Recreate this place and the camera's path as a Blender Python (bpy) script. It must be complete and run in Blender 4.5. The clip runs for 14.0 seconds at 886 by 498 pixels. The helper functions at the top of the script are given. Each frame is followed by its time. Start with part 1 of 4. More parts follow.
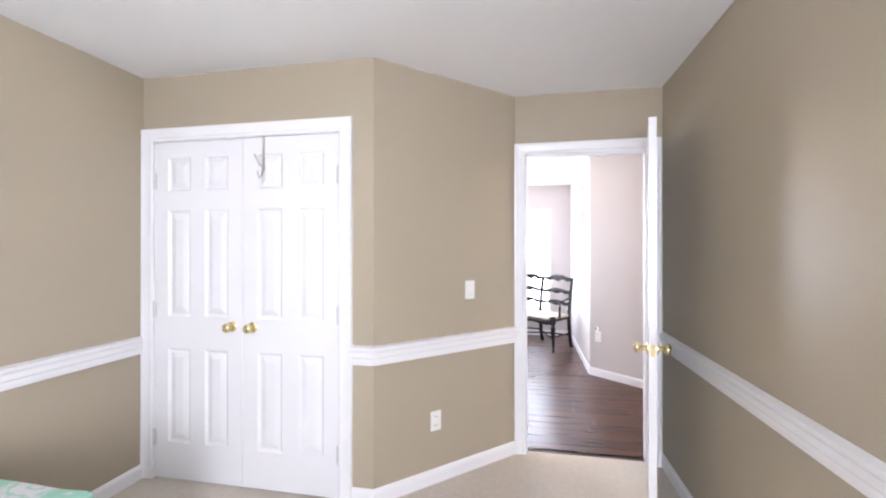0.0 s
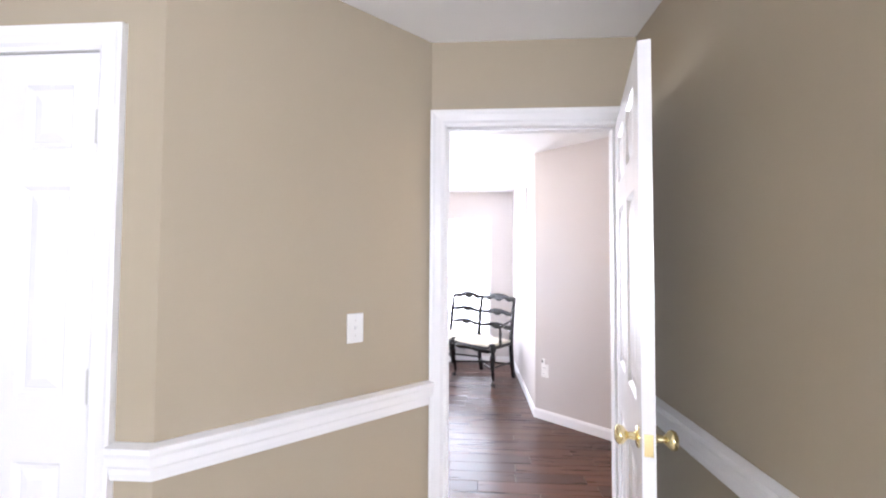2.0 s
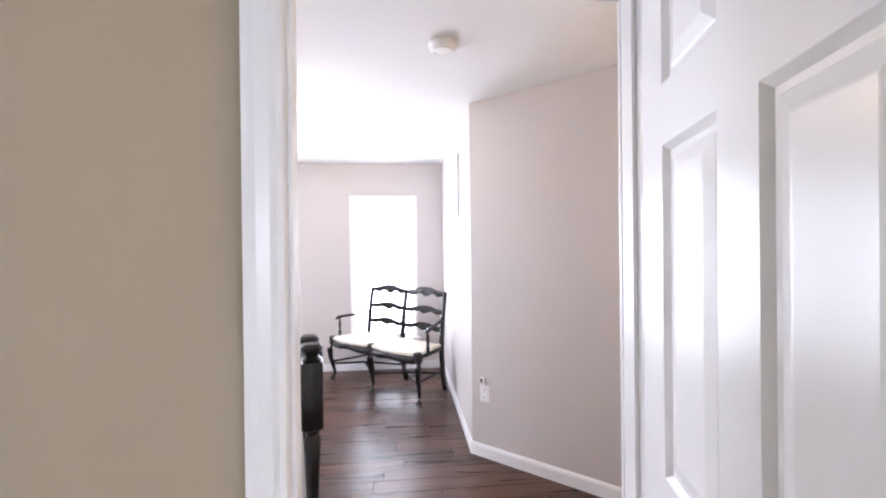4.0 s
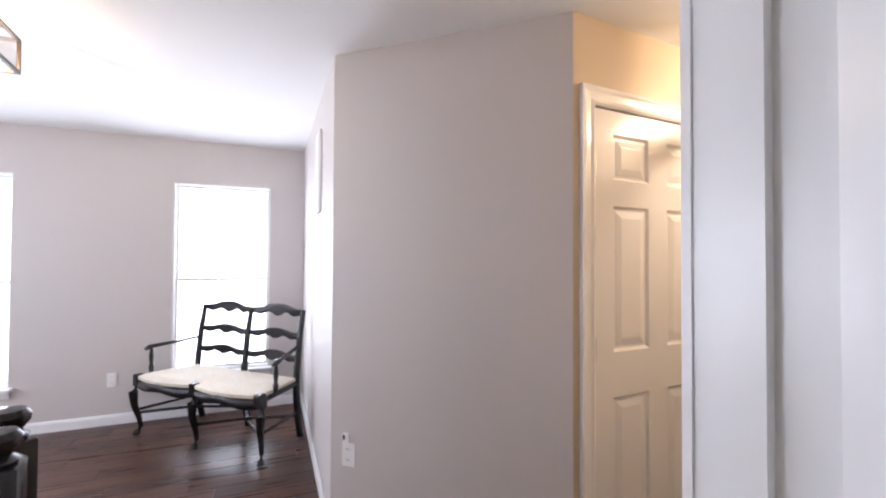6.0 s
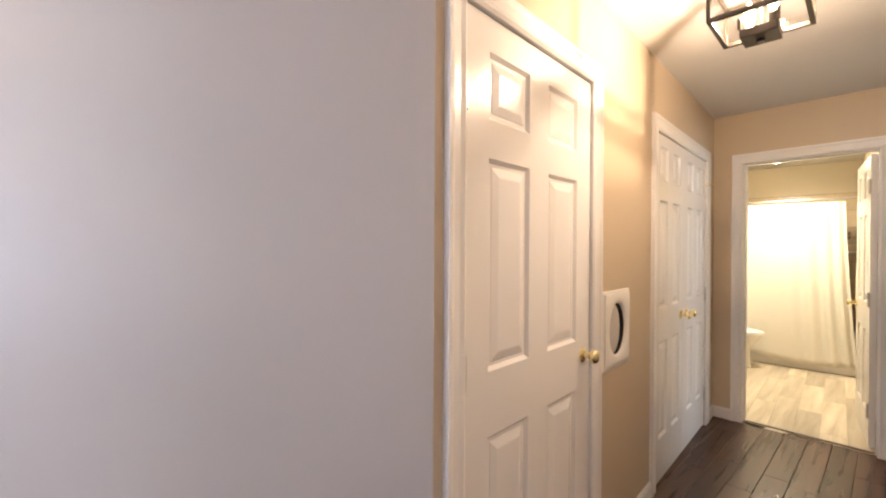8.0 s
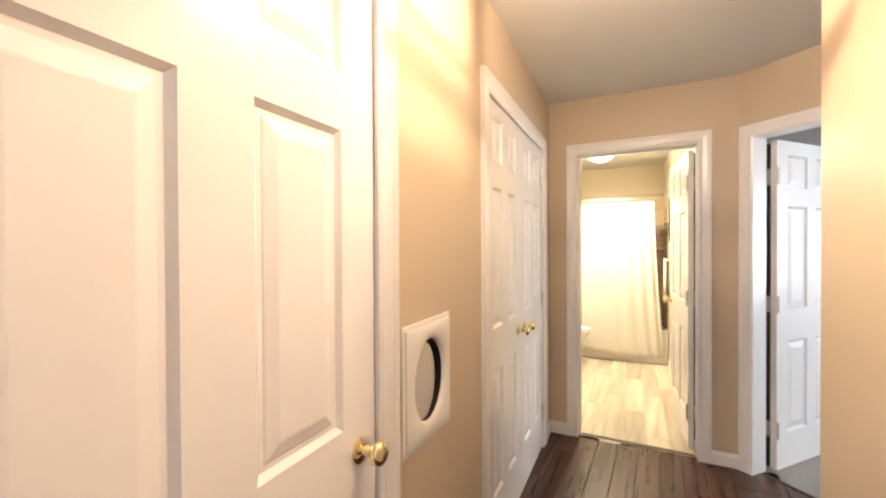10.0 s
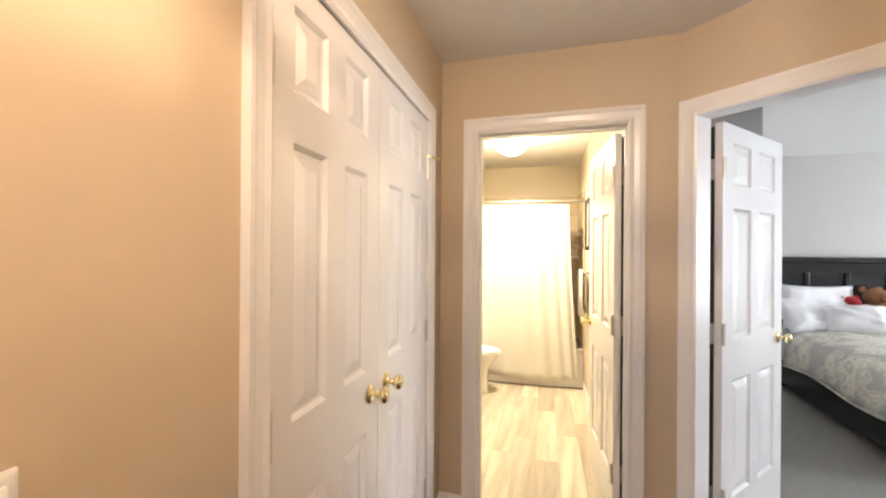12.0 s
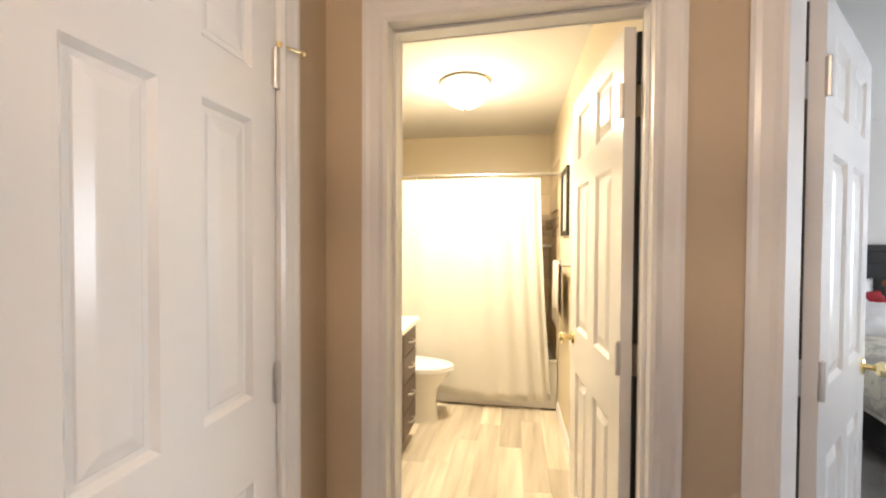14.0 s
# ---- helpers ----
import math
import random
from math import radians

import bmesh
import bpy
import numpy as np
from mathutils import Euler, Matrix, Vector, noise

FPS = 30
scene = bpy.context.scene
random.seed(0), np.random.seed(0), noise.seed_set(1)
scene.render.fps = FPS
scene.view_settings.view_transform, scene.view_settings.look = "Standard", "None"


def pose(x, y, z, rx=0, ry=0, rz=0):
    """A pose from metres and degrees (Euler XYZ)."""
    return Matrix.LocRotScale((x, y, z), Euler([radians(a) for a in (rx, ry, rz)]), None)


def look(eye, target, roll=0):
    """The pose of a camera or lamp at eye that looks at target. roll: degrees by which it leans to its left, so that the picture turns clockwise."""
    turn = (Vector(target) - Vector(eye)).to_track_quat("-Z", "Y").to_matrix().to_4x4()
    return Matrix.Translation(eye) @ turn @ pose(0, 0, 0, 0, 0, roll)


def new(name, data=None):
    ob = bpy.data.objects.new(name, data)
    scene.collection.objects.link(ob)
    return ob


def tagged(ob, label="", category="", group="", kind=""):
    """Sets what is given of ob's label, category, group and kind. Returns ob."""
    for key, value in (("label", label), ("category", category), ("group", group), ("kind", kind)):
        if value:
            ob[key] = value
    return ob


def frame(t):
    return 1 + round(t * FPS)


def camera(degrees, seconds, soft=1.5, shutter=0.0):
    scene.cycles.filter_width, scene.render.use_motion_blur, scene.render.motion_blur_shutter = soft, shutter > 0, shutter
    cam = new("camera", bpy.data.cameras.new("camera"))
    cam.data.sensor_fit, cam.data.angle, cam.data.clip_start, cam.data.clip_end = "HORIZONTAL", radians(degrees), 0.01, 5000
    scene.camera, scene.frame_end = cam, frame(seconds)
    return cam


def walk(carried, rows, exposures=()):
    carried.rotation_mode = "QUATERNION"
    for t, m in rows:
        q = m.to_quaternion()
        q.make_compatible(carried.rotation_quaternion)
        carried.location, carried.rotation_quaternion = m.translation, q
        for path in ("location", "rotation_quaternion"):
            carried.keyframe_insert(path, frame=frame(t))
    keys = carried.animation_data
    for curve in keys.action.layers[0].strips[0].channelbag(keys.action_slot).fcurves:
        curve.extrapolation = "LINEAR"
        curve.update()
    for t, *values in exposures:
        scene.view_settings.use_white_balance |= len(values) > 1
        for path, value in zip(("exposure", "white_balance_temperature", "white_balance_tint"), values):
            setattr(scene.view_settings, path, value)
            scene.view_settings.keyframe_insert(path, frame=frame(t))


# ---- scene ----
cam = camera(93.2, 14.0, soft=2.1)
PATH = [
    (0, (0.574, 0.74, 1.382), (0.188, 2.702, 1.387), 0.0),
    (0.5, (0.615, 0.974, 1.388), (0.287, 2.946, 1.418), 0.5),
    (1, (0.655, 1.206, 1.399), (0.388, 3.188, 1.453), 0.8),
    (1.5, (0.678, 1.46, 1.403), (0.483, 3.449, 1.469), 0.9),
    (2, (0.69, 1.714, 1.388), (0.556, 3.708, 1.461), 0.3),
    (2.5, (0.713, 1.978, 1.377), (0.648, 3.977, 1.433), -0.4),
    (4.8, (0.902, 3.110, 1.450), (1.264, 5.074, 1.433), -0.1),
    (5, (0.926, 3.182, 1.445), (1.338, 5.134, 1.441), 0.0),
    (5.5, (0.962, 3.333, 1.437), (1.526, 5.246, 1.453), 0.2),
    (6, (0.998, 3.476, 1.41), (1.752, 5.328, 1.446), 0.3),
    (6.5, (1.083, 3.646, 1.387), (2.014, 5.416, 1.423), 0.2),
    (7, (1.185, 3.813, 1.377), (2.277, 5.489, 1.404), 0.3),
    (7.5, (1.302, 3.95, 1.38), (2.527, 5.531, 1.378), 0.3),
    (8, (1.427, 4.069, 1.371), (2.791, 5.531, 1.36), 0.3),
    (8.5, (1.588, 4.16, 1.355), (3.082, 5.49, 1.337), -0.2),
    (9, (1.807, 4.23, 1.366), (3.4, 5.439, 1.34), -0.6),
    (9.2, (1.896, 4.253, 1.368), (3.528, 5.409, 1.343), -0.7),
    (11.3, (2.856, 4.367, 1.433), (4.744, 5.027, 1.447), -0.2),
    (11.5, (2.944, 4.358, 1.421), (4.837, 5.004, 1.441), -0.5),
    (12, (3.196, 4.383, 1.41), (5.108, 4.97, 1.413), 0.4),
    (12.5, (3.44, 4.38, 1.394), (5.37, 4.904, 1.385), 0.8),
    (13, (3.689, 4.386, 1.388), (5.63, 4.87, 1.366), 1.0),
    (13.5, (3.941, 4.401, 1.366), (5.886, 4.866, 1.332), 1.0),
    (14, (4.187, 4.414, 1.379), (6.136, 4.862, 1.337), 0.3),
]
walk(cam, [(t, look(eye, target, roll)) for t, eye, target, roll in PATH],
     [(0, 0.36), (2.5, 0.42), (4.8, -0.28), (6.0, -0.50), (6.5, -0.52), (8, -0.26), (9, 0.05), (11.5, 0.04), (12.5, 0.07), (14, -0.18)])

# ---- world and large lights ----
CEIL = 2.43
world = bpy.data.worlds.new("sky")
scene.world = world
world.use_nodes = True
wn = world.node_tree.nodes
sky = wn.new("ShaderNodeTexSky")
sky.sky_type, sky.sun_disc = "NISHITA", False
sky.sun_elevation, sky.sun_rotation = radians(40), radians(200)
world.node_tree.links.new(sky.outputs[0], wn["Background"].inputs[0])
wn["Background"].inputs[1].default_value = 0.1
sun = new("sun", bpy.data.lights.new("sun", "SUN"))
sun.data.energy, sun.data.angle, sun.data.color = 2.0, radians(0.5), (1, 0.95, 0.88)
sun.matrix_world = look((0, 0, 10), (6.0, 1.0, 0))


def window_light(name, eye, target, w, h, watts, color):
    """Sky light that stands outside a window's opening."""
    ob = new(name, bpy.data.lights.new(name, "AREA"))
    ob.data.shape, ob.data.size, ob.data.size_y = "RECTANGLE", w, h
    ob.data.energy, ob.data.color = watts, color
    ob.matrix_world = look(eye, target)
    return ob


def bulb_light(name, place, watts, color, radius=0.02):
    ob = new(name, bpy.data.lights.new(name, "POINT"))
    ob.data.energy, ob.data.color, ob.data.shadow_soft_size = watts, color, radius
    ob.location = place
    return ob


DAY = (0.87, 0.92, 1.10)
WARM = (1.0, 0.755, 0.53)
window_light("sky_landing", (-1.285, 7.98, 1.2), (-1.285, 5, 1.2), 0.9, 1.75, 70, DAY)
window_light("sky_landing_2", (0.583, 7.98, 1.2), (0.583, 5, 1.2), 0.9, 1.75, 70, DAY)
window_light("sky_landing_side", (-2.85, 6.2, 1.3), (0, 6.2, 1.2), 1.3, 1.6, 75, DAY)
# Added light at an unseen east window; brightens the west wall and closet.
window_light("sky_bedroom", (1.66, -0.4, 1.5), (-1, -0.4, 1.3), 1.0, 1.25, 56, DAY)
window_light("sky_bedroom_2", (0.583, -1.42, 1.4), (0.583, 2, 1.2), 1.05, 1.45, 84, DAY)
window_light("sky_master", (6.5, -1.72, 1.4), (6.5, 2, 1.2), 2.1, 1.45, 158, (0.86, 0.93, 1.0))

# ---- materials ----


def material(name, color, rough=0.5, metal=0.0, var=0.06, scale=6.0, bump=0.0, bump_scale=60.0, spec=0.5, rand=0.0):
    """Principled paint with cloudy variation, fine relief and a random shade for each piece."""
    m = bpy.data.materials.new(name)
    m.use_nodes = True
    nt, n = m.node_tree, m.node_tree.nodes
    p = n["Principled BSDF"]
    p.inputs["Roughness"].default_value, p.inputs["Metallic"].default_value = rough, metal
    p.inputs["Specular IOR Level"].default_value = spec
    geo = n.new("ShaderNodeNewGeometry")
    big = n.new("ShaderNodeTexNoise")
    big.inputs["Scale"].default_value, big.inputs["Detail"].default_value = scale, 4
    nt.links.new(geo.outputs["Position"], big.inputs["Vector"])
    ramp = n.new("ShaderNodeMapRange")
    ramp.inputs[3].default_value, ramp.inputs[4].default_value = 1 - var, 1 + var
    nt.links.new(big.outputs[0], ramp.inputs[0])
    mul = n.new("ShaderNodeVectorMath")
    mul.operation = "SCALE"
    mul.inputs[0].default_value = color[:3]
    nt.links.new(ramp.outputs[0], mul.inputs[3])
    out = mul
    if rand:
        info = n.new("ShaderNodeObjectInfo")
        rr = n.new("ShaderNodeMapRange")
        rr.inputs[3].default_value, rr.inputs[4].default_value = 1 - rand, 1 + rand
        nt.links.new(info.outputs["Random"], rr.inputs[0])
        mul2 = n.new("ShaderNodeVectorMath")
        mul2.operation = "SCALE"
        nt.links.new(mul.outputs[0], mul2.inputs[0])
        nt.links.new(rr.outputs[0], mul2.inputs[3])
        out = mul2
    nt.links.new(out.outputs[0], p.inputs["Base Color"])
    if bump:
        fine = n.new("ShaderNodeTexNoise")
        fine.inputs["Scale"].default_value, fine.inputs["Detail"].default_value = bump_scale, 6
        nt.links.new(geo.outputs["Position"], fine.inputs["Vector"])
        b = n.new("ShaderNodeBump")
        b.inputs["Strength"].default_value, b.inputs["Distance"].default_value = bump, 0.004
        nt.links.new(fine.outputs[0], b.inputs["Height"])
        nt.links.new(b.outputs[0], p.inputs["Normal"])
        rv = n.new("ShaderNodeMapRange")
        rv.inputs[3].default_value, rv.inputs[4].default_value = max(0.02, rough - 0.06), min(1, rough + 0.06)
        nt.links.new(big.outputs[0], rv.inputs[0])
        nt.links.new(rv.outputs[0], p.inputs["Roughness"])
    return m


def wood(name, dark, light, rough, grain=(2.0, 40.0, 40.0), rand=0.25, turn=0.0, bump=0.15, spec=0.5):
    """Wood with grain drawn along x of the floor, each plank a shade of its own."""
    m = bpy.data.materials.new(name)
    m.use_nodes = True
    nt, n = m.node_tree, m.node_tree.nodes
    p = n["Principled BSDF"]
    p.inputs["Specular IOR Level"].default_value = spec
    geo, info = n.new("ShaderNodeNewGeometry"), n.new("ShaderNodeObjectInfo")
    mp = n.new("ShaderNodeMapping")
    mp.inputs["Rotation"].default_value = (0, 0, radians(-turn))
    mp.inputs["Scale"].default_value = grain
    off = n.new("ShaderNodeVectorMath")
    off.operation = "MULTIPLY_ADD"
    off.inputs[1].default_value = (37.0, 91.0, 13.0)
    nt.links.new(info.outputs["Random"], off.inputs[0])
    nt.links.new(geo.outputs["Position"], mp.inputs["Vector"])
    nt.links.new(mp.outputs[0], off.inputs[2])
    nz = n.new("ShaderNodeTexNoise")
    nz.inputs["Scale"].default_value, nz.inputs["Detail"].default_value, nz.inputs["Distortion"].default_value = 1.0, 6, 0.2
    nt.links.new(off.outputs[0], nz.inputs["Vector"])
    ramp = n.new("ShaderNodeValToRGB")
    ramp.color_ramp.elements[0].position, ramp.color_ramp.elements[1].position = 0.25, 0.75
    ramp.color_ramp.elements[0].color, ramp.color_ramp.elements[1].color = (*dark, 1), (*light, 1)
    nt.links.new(nz.outputs[0], ramp.inputs[0])
    rr = n.new("ShaderNodeMapRange")
    rr.inputs[3].default_value, rr.inputs[4].default_value = 1 - rand, 1 + rand
    nt.links.new(info.outputs["Random"], rr.inputs[0])
    mul = n.new("ShaderNodeVectorMath")
    mul.operation = "SCALE"
    nt.links.new(ramp.outputs[0], mul.inputs[0])
    nt.links.new(rr.outputs[0], mul.inputs[3])
    nt.links.new(mul.outputs[0], p.inputs["Base Color"])
    rv = n.new("ShaderNodeMapRange")
    rv.inputs[3].default_value, rv.inputs[4].default_value = rough - 0.06, rough + 0.1
    nt.links.new(nz.outputs[0], rv.inputs[0])
    nt.links.new(rv.outputs[0], p.inputs["Roughness"])
    b = n.new("ShaderNodeBump")
    b.inputs["Strength"].default_value, b.inputs["Distance"].default_value = bump, 0.003
    nt.links.new(nz.outputs[0], b.inputs["Height"])
    nt.links.new(b.outputs[0], p.inputs["Normal"])
    return m


def glow(name, color, strength):
    m = bpy.data.materials.new(name)
    m.use_nodes = True
    p = m.node_tree.nodes["Principled BSDF"]
    p.inputs["Base Color"].default_value = (*color, 1)
    p.inputs["Emission Color"].default_value = (*color, 1)
    p.inputs["Emission Strength"].default_value = strength
    return m


def glass_material(name, rough=0.0):
    m = bpy.data.materials.new(name)
    m.use_nodes = True
    p = m.node_tree.nodes["Principled BSDF"]
    p.inputs["Transmission Weight"].default_value, p.inputs["Roughness"].default_value = 1.0, rough
    p.inputs["IOR"].default_value = 1.45
    return m


def damask(name, ground, figure, scale, rough=0.9):
    """Woven cover with a swirling leaf pattern."""
    m = bpy.data.materials.new(name)
    m.use_nodes = True
    nt, n = m.node_tree, m.node_tree.nodes
    p = n["Principled BSDF"]
    p.inputs["Roughness"].default_value = rough
    geo = n.new("ShaderNodeNewGeometry")
    warp = n.new("ShaderNodeTexNoise")
    warp.inputs["Scale"].default_value, warp.inputs["Detail"].default_value = scale * 1.6, 3
    nt.links.new(geo.outputs["Position"], warp.inputs["Vector"])
    add = n.new("ShaderNodeVectorMath")
    add.operation = "MULTIPLY_ADD"
    add.inputs[1].default_value = (0.16, 0.16, 0.16)
    nt.links.new(warp.outputs["Color"], add.inputs[0])
    nt.links.new(geo.outputs["Position"], add.inputs[2])
    vor = n.new("ShaderNodeTexVoronoi")
    vor.feature = "F1"
    vor.inputs["Scale"].default_value = scale
    nt.links.new(add.outputs[0], vor.inputs["Vector"])
    ramp = n.new("ShaderNodeValToRGB")
    stops = ((0.0, figure), (0.10, ground), (0.16, ground), (0.20, figure), (0.27, ground), (0.46, ground), (0.52, figure), (0.58, ground), (0.66, figure))
    while len(ramp.color_ramp.elements) < len(stops):
        ramp.color_ramp.elements.new(0.5)
    for e, (at, c) in zip(ramp.color_ramp.elements, stops):
        e.position, e.color = at, (*c, 1)
    nt.links.new(vor.outputs[0], ramp.inputs[0])
    nt.links.new(ramp.outputs[0], p.inputs["Base Color"])
    b = n.new("ShaderNodeBump")
    b.inputs["Strength"].default_value, b.inputs["Distance"].default_value = 0.3, 0.004
    nt.links.new(warp.outputs[0], b.inputs["Height"])
    nt.links.new(b.outputs[0], p.inputs["Normal"])
    return m


TAN = material("tan_wall_paint", (0.392, 0.334, 0.248), 0.42, var=0.03, scale=1.5, bump=0.08, bump_scale=220, spec=0.28)
GREIGE = material("greige_wall_paint", (0.56, 0.52, 0.50), 0.45, var=0.03, scale=1.5, bump=0.08, bump_scale=220)
HALLTAN = material("beige_hall_paint", (0.58, 0.472, 0.345), 0.42, var=0.03, scale=1.5, bump=0.08, bump_scale=220)
MASTER = material("grey_wall_paint", (0.50, 0.475, 0.46), 0.6, var=0.03, scale=1.5, bump=0.08, bump_scale=220)
BATHP = material("bath_wall_paint", (0.66, 0.57, 0.42), 0.5, var=0.03, scale=1.5, bump=0.08, bump_scale=220)
WHITEC = material("ceiling_paint", (0.80, 0.79, 0.78), 0.85, var=0.02, scale=1.2, bump=0.1, bump_scale=180)
TRIM = material("white_trim_paint", (0.80, 0.79, 0.79), 0.28, var=0.015, scale=3)
DOORW = material("white_door_paint", (0.80, 0.79, 0.79), 0.24, var=0.015, scale=3, bump=0.02, bump_scale=50)
CARPET = material("cream_carpet", (0.62, 0.56, 0.48), 0.95, var=0.12, scale=30, bump=0.9, bump_scale=320, spec=0.1)
CARPETG = material("grey_carpet", (0.36, 0.355, 0.34), 0.95, var=0.12, scale=30, bump=0.9, bump_scale=320, spec=0.1)
HALLWOOD = wood("dark_wood_floor", (0.034, 0.015, 0.010), (0.098, 0.043, 0.027), 0.27, grain=(1.6, 28, 28), rand=0.35, bump=0.05, spec=0.36)
BATHWOOD = wood("light_plank_tile", (0.40, 0.33, 0.24), (0.72, 0.64, 0.52), 0.38, grain=(1.4, 16, 16), rand=0.2, turn=3.6, bump=0.05)
BLACKW = material("black_painted_wood", (0.012, 0.011, 0.012), 0.24, var=0.25, scale=14, bump=0.03, bump_scale=60)
ESPRESSO = material("espresso_wood", (0.085, 0.052, 0.040), 0.45, var=0.3, scale=20, bump=0.1, bump_scale=60)
RUSH = material("woven_rush", (0.62, 0.555, 0.45), 0.8, var=0.2, scale=40, bump=0.8, bump_scale=140)
BRASS = material("polished_brass", (0.90, 0.78, 0.46), 0.12, 1.0, var=0.05)
STEEL = material("brushed_nickel", (0.62, 0.60, 0.57), 0.3, 1.0, var=0.05)
HINGE = material("dull_hinge_steel", (0.60, 0.59, 0.58), 0.4, 0.7, var=0.1, scale=30)
BRONZE = material("dark_bronze", (0.055, 0.043, 0.034), 0.4, 0.6, var=0.15, scale=30)
PLASTIC = material("white_plastic", (0.80, 0.79, 0.77), 0.35, var=0.02)
# Near black for slots; also painted shade in hinge gaps and flap tunnel.
DARK = material("dark_slot_and_shade", (0.01, 0.01, 0.01), 0.6, var=0.05)
GREY = material("grey_vinyl", (0.55, 0.53, 0.51), 0.5, var=0.08)
PORCELAIN = material("white_porcelain", (0.82, 0.80, 0.76), 0.1, var=0.01)
CURTAIN = material("white_curtain_cloth", (0.80, 0.77, 0.70), 0.85, var=0.03, scale=20, bump=0.25, bump_scale=400)
cn = CURTAIN.node_tree
thin, blend = cn.nodes.new("ShaderNodeBsdfTranslucent"), cn.nodes.new("ShaderNodeMixShader")
thin.inputs["Color"].default_value, blend.inputs[0].default_value = (0.80, 0.76, 0.68, 1), 0.15
cn.links.new(cn.nodes["Principled BSDF"].outputs[0], blend.inputs[1])
cn.links.new(thin.outputs[0], blend.inputs[2])
cn.links.new(blend.outputs[0], cn.nodes["Material Output"].inputs["Surface"])
TOWEL = material("grey_towel", (0.58, 0.54, 0.48), 0.95, var=0.1, scale=40, bump=0.8, bump_scale=300)
TILE = material("beige_wall_tile", (0.64, 0.52, 0.36), 0.25, var=0.15, scale=12, rand=0.08)
GROUT = material("beige_grout", (0.45, 0.36, 0.25), 0.8, var=0.1, scale=30)
MOSAIC = material("brown_mosaic_tile", (0.38, 0.29, 0.19), 0.2, var=0.6, scale=60, rand=0.5)
LINEN = material("white_linen", (0.82, 0.82, 0.84), 0.9, var=0.03, scale=15, bump=1.0, bump_scale=18)
QUILT = damask("grey_damask_cover", (0.74, 0.71, 0.61), (0.50, 0.49, 0.45), 6.5)
KIDQ = damask("green_patterned_quilt", (0.72, 0.73, 0.74), (0.34, 0.62, 0.50), 6.0)
PLUSHB = material("brown_plush", (0.28, 0.13, 0.06), 0.95, var=0.2, scale=40, bump=0.9, bump_scale=160)
PLUSHR = material("red_plush", (0.42, 0.03, 0.04), 0.9, var=0.2, scale=60, bump=0.6, bump_scale=160)
PLUSHP = material("pink_plush", (0.75, 0.32, 0.45), 0.95, var=0.15, scale=40, bump=0.9, bump_scale=160)
PICTURE = material("grey_print", (0.42, 0.40, 0.36), 0.6, var=0.4, scale=9)
BULB = glow("lit_bulb", (1.0, 0.80, 0.50), 14.0)
BOWL = glow("lit_glass_bowl", (1.0, 0.86, 0.62), 9.0)
GLASS = glass_material("clear_glass")

# ---- building helpers ----


def thing(name, m, label, category, group="", kind=""):
    """An Empty at the base of a thing, at the pose m."""
    ob = new(name)
    ob.empty_display_size = 0.1
    ob.matrix_world = m
    return tagged(ob, label, category, group, kind)


def finish(bm, smooth=0.0):
    bmesh.ops.recalc_face_normals(bm, faces=bm.faces[:])
    if smooth:
        for f in bm.faces:
            f.smooth = True
        for e in bm.edges:
            if len(e.link_faces) == 2 and e.calc_face_angle(0) > radians(smooth):
                e.smooth = False


def part(name, bm, mat, parent=None, label="", smooth=0.0):
    """Links a bmesh as one mesh object under a thing or a part."""
    finish(bm, smooth)
    me = bpy.data.meshes.new(name)
    bm.to_mesh(me)
    bm.free()
    me.materials.append(mat)
    ob = new(name, me)
    if parent is not None:
        ob.parent = parent
    return tagged(ob, label)


def box(x0, x1, y0, y1, z0, z1, bevel=0.0, bm=None):
    own = bmesh.new()
    v = [own.verts.new((x, y, z)) for z in (z0, z1) for x, y in ((x0, y0), (x1, y0), (x1, y1), (x0, y1))]
    for f in ((3, 2, 1, 0), (4, 5, 6, 7), (0, 1, 5, 4), (1, 2, 6, 5), (2, 3, 7, 6), (3, 0, 4, 7)):
        own.faces.new([v[i] for i in f])
    if bevel:
        bmesh.ops.bevel(own, geom=own.edges[:], offset=bevel, segments=2, profile=0.5, affect="EDGES")
    return merged(bm, own)


def merged(bm, own):
    if bm is None:
        return own
    me = bpy.data.meshes.new("tmp")
    own.to_mesh(me)
    own.free()
    bm.from_mesh(me)
    bpy.data.meshes.remove(me)
    return bm


def prism(pts, z0, z1, bm=None):
    own = bmesh.new()
    lo = [own.verts.new((x, y, z0)) for x, y in pts]
    hi = [own.verts.new((x, y, z1)) for x, y in pts]
    own.faces.new(lo[::-1])
    own.faces.new(hi)
    for i in range(len(pts)):
        j = (i + 1) % len(pts)
        own.faces.new((lo[i], lo[j], hi[j], hi[i]))
    return merged(bm, own)


def lathe(profile, m=None, n=20, bm=None):
    """Turns (radius, height) pairs round z, then poses by m."""
    own = bmesh.new()
    rings = []
    for r, z in profile:
        rings.append([own.verts.new((r * math.cos(2 * math.pi * k / n), r * math.sin(2 * math.pi * k / n), z)) for k in range(n)])
    for a, b in zip(rings, rings[1:]):
        for k in range(n):
            own.faces.new((a[k], a[(k + 1) % n], b[(k + 1) % n], b[k]))
    own.faces.new(rings[0][::-1])
    own.faces.new(rings[-1])
    if m is not None:
        own.transform(m)
    return merged(bm, own)


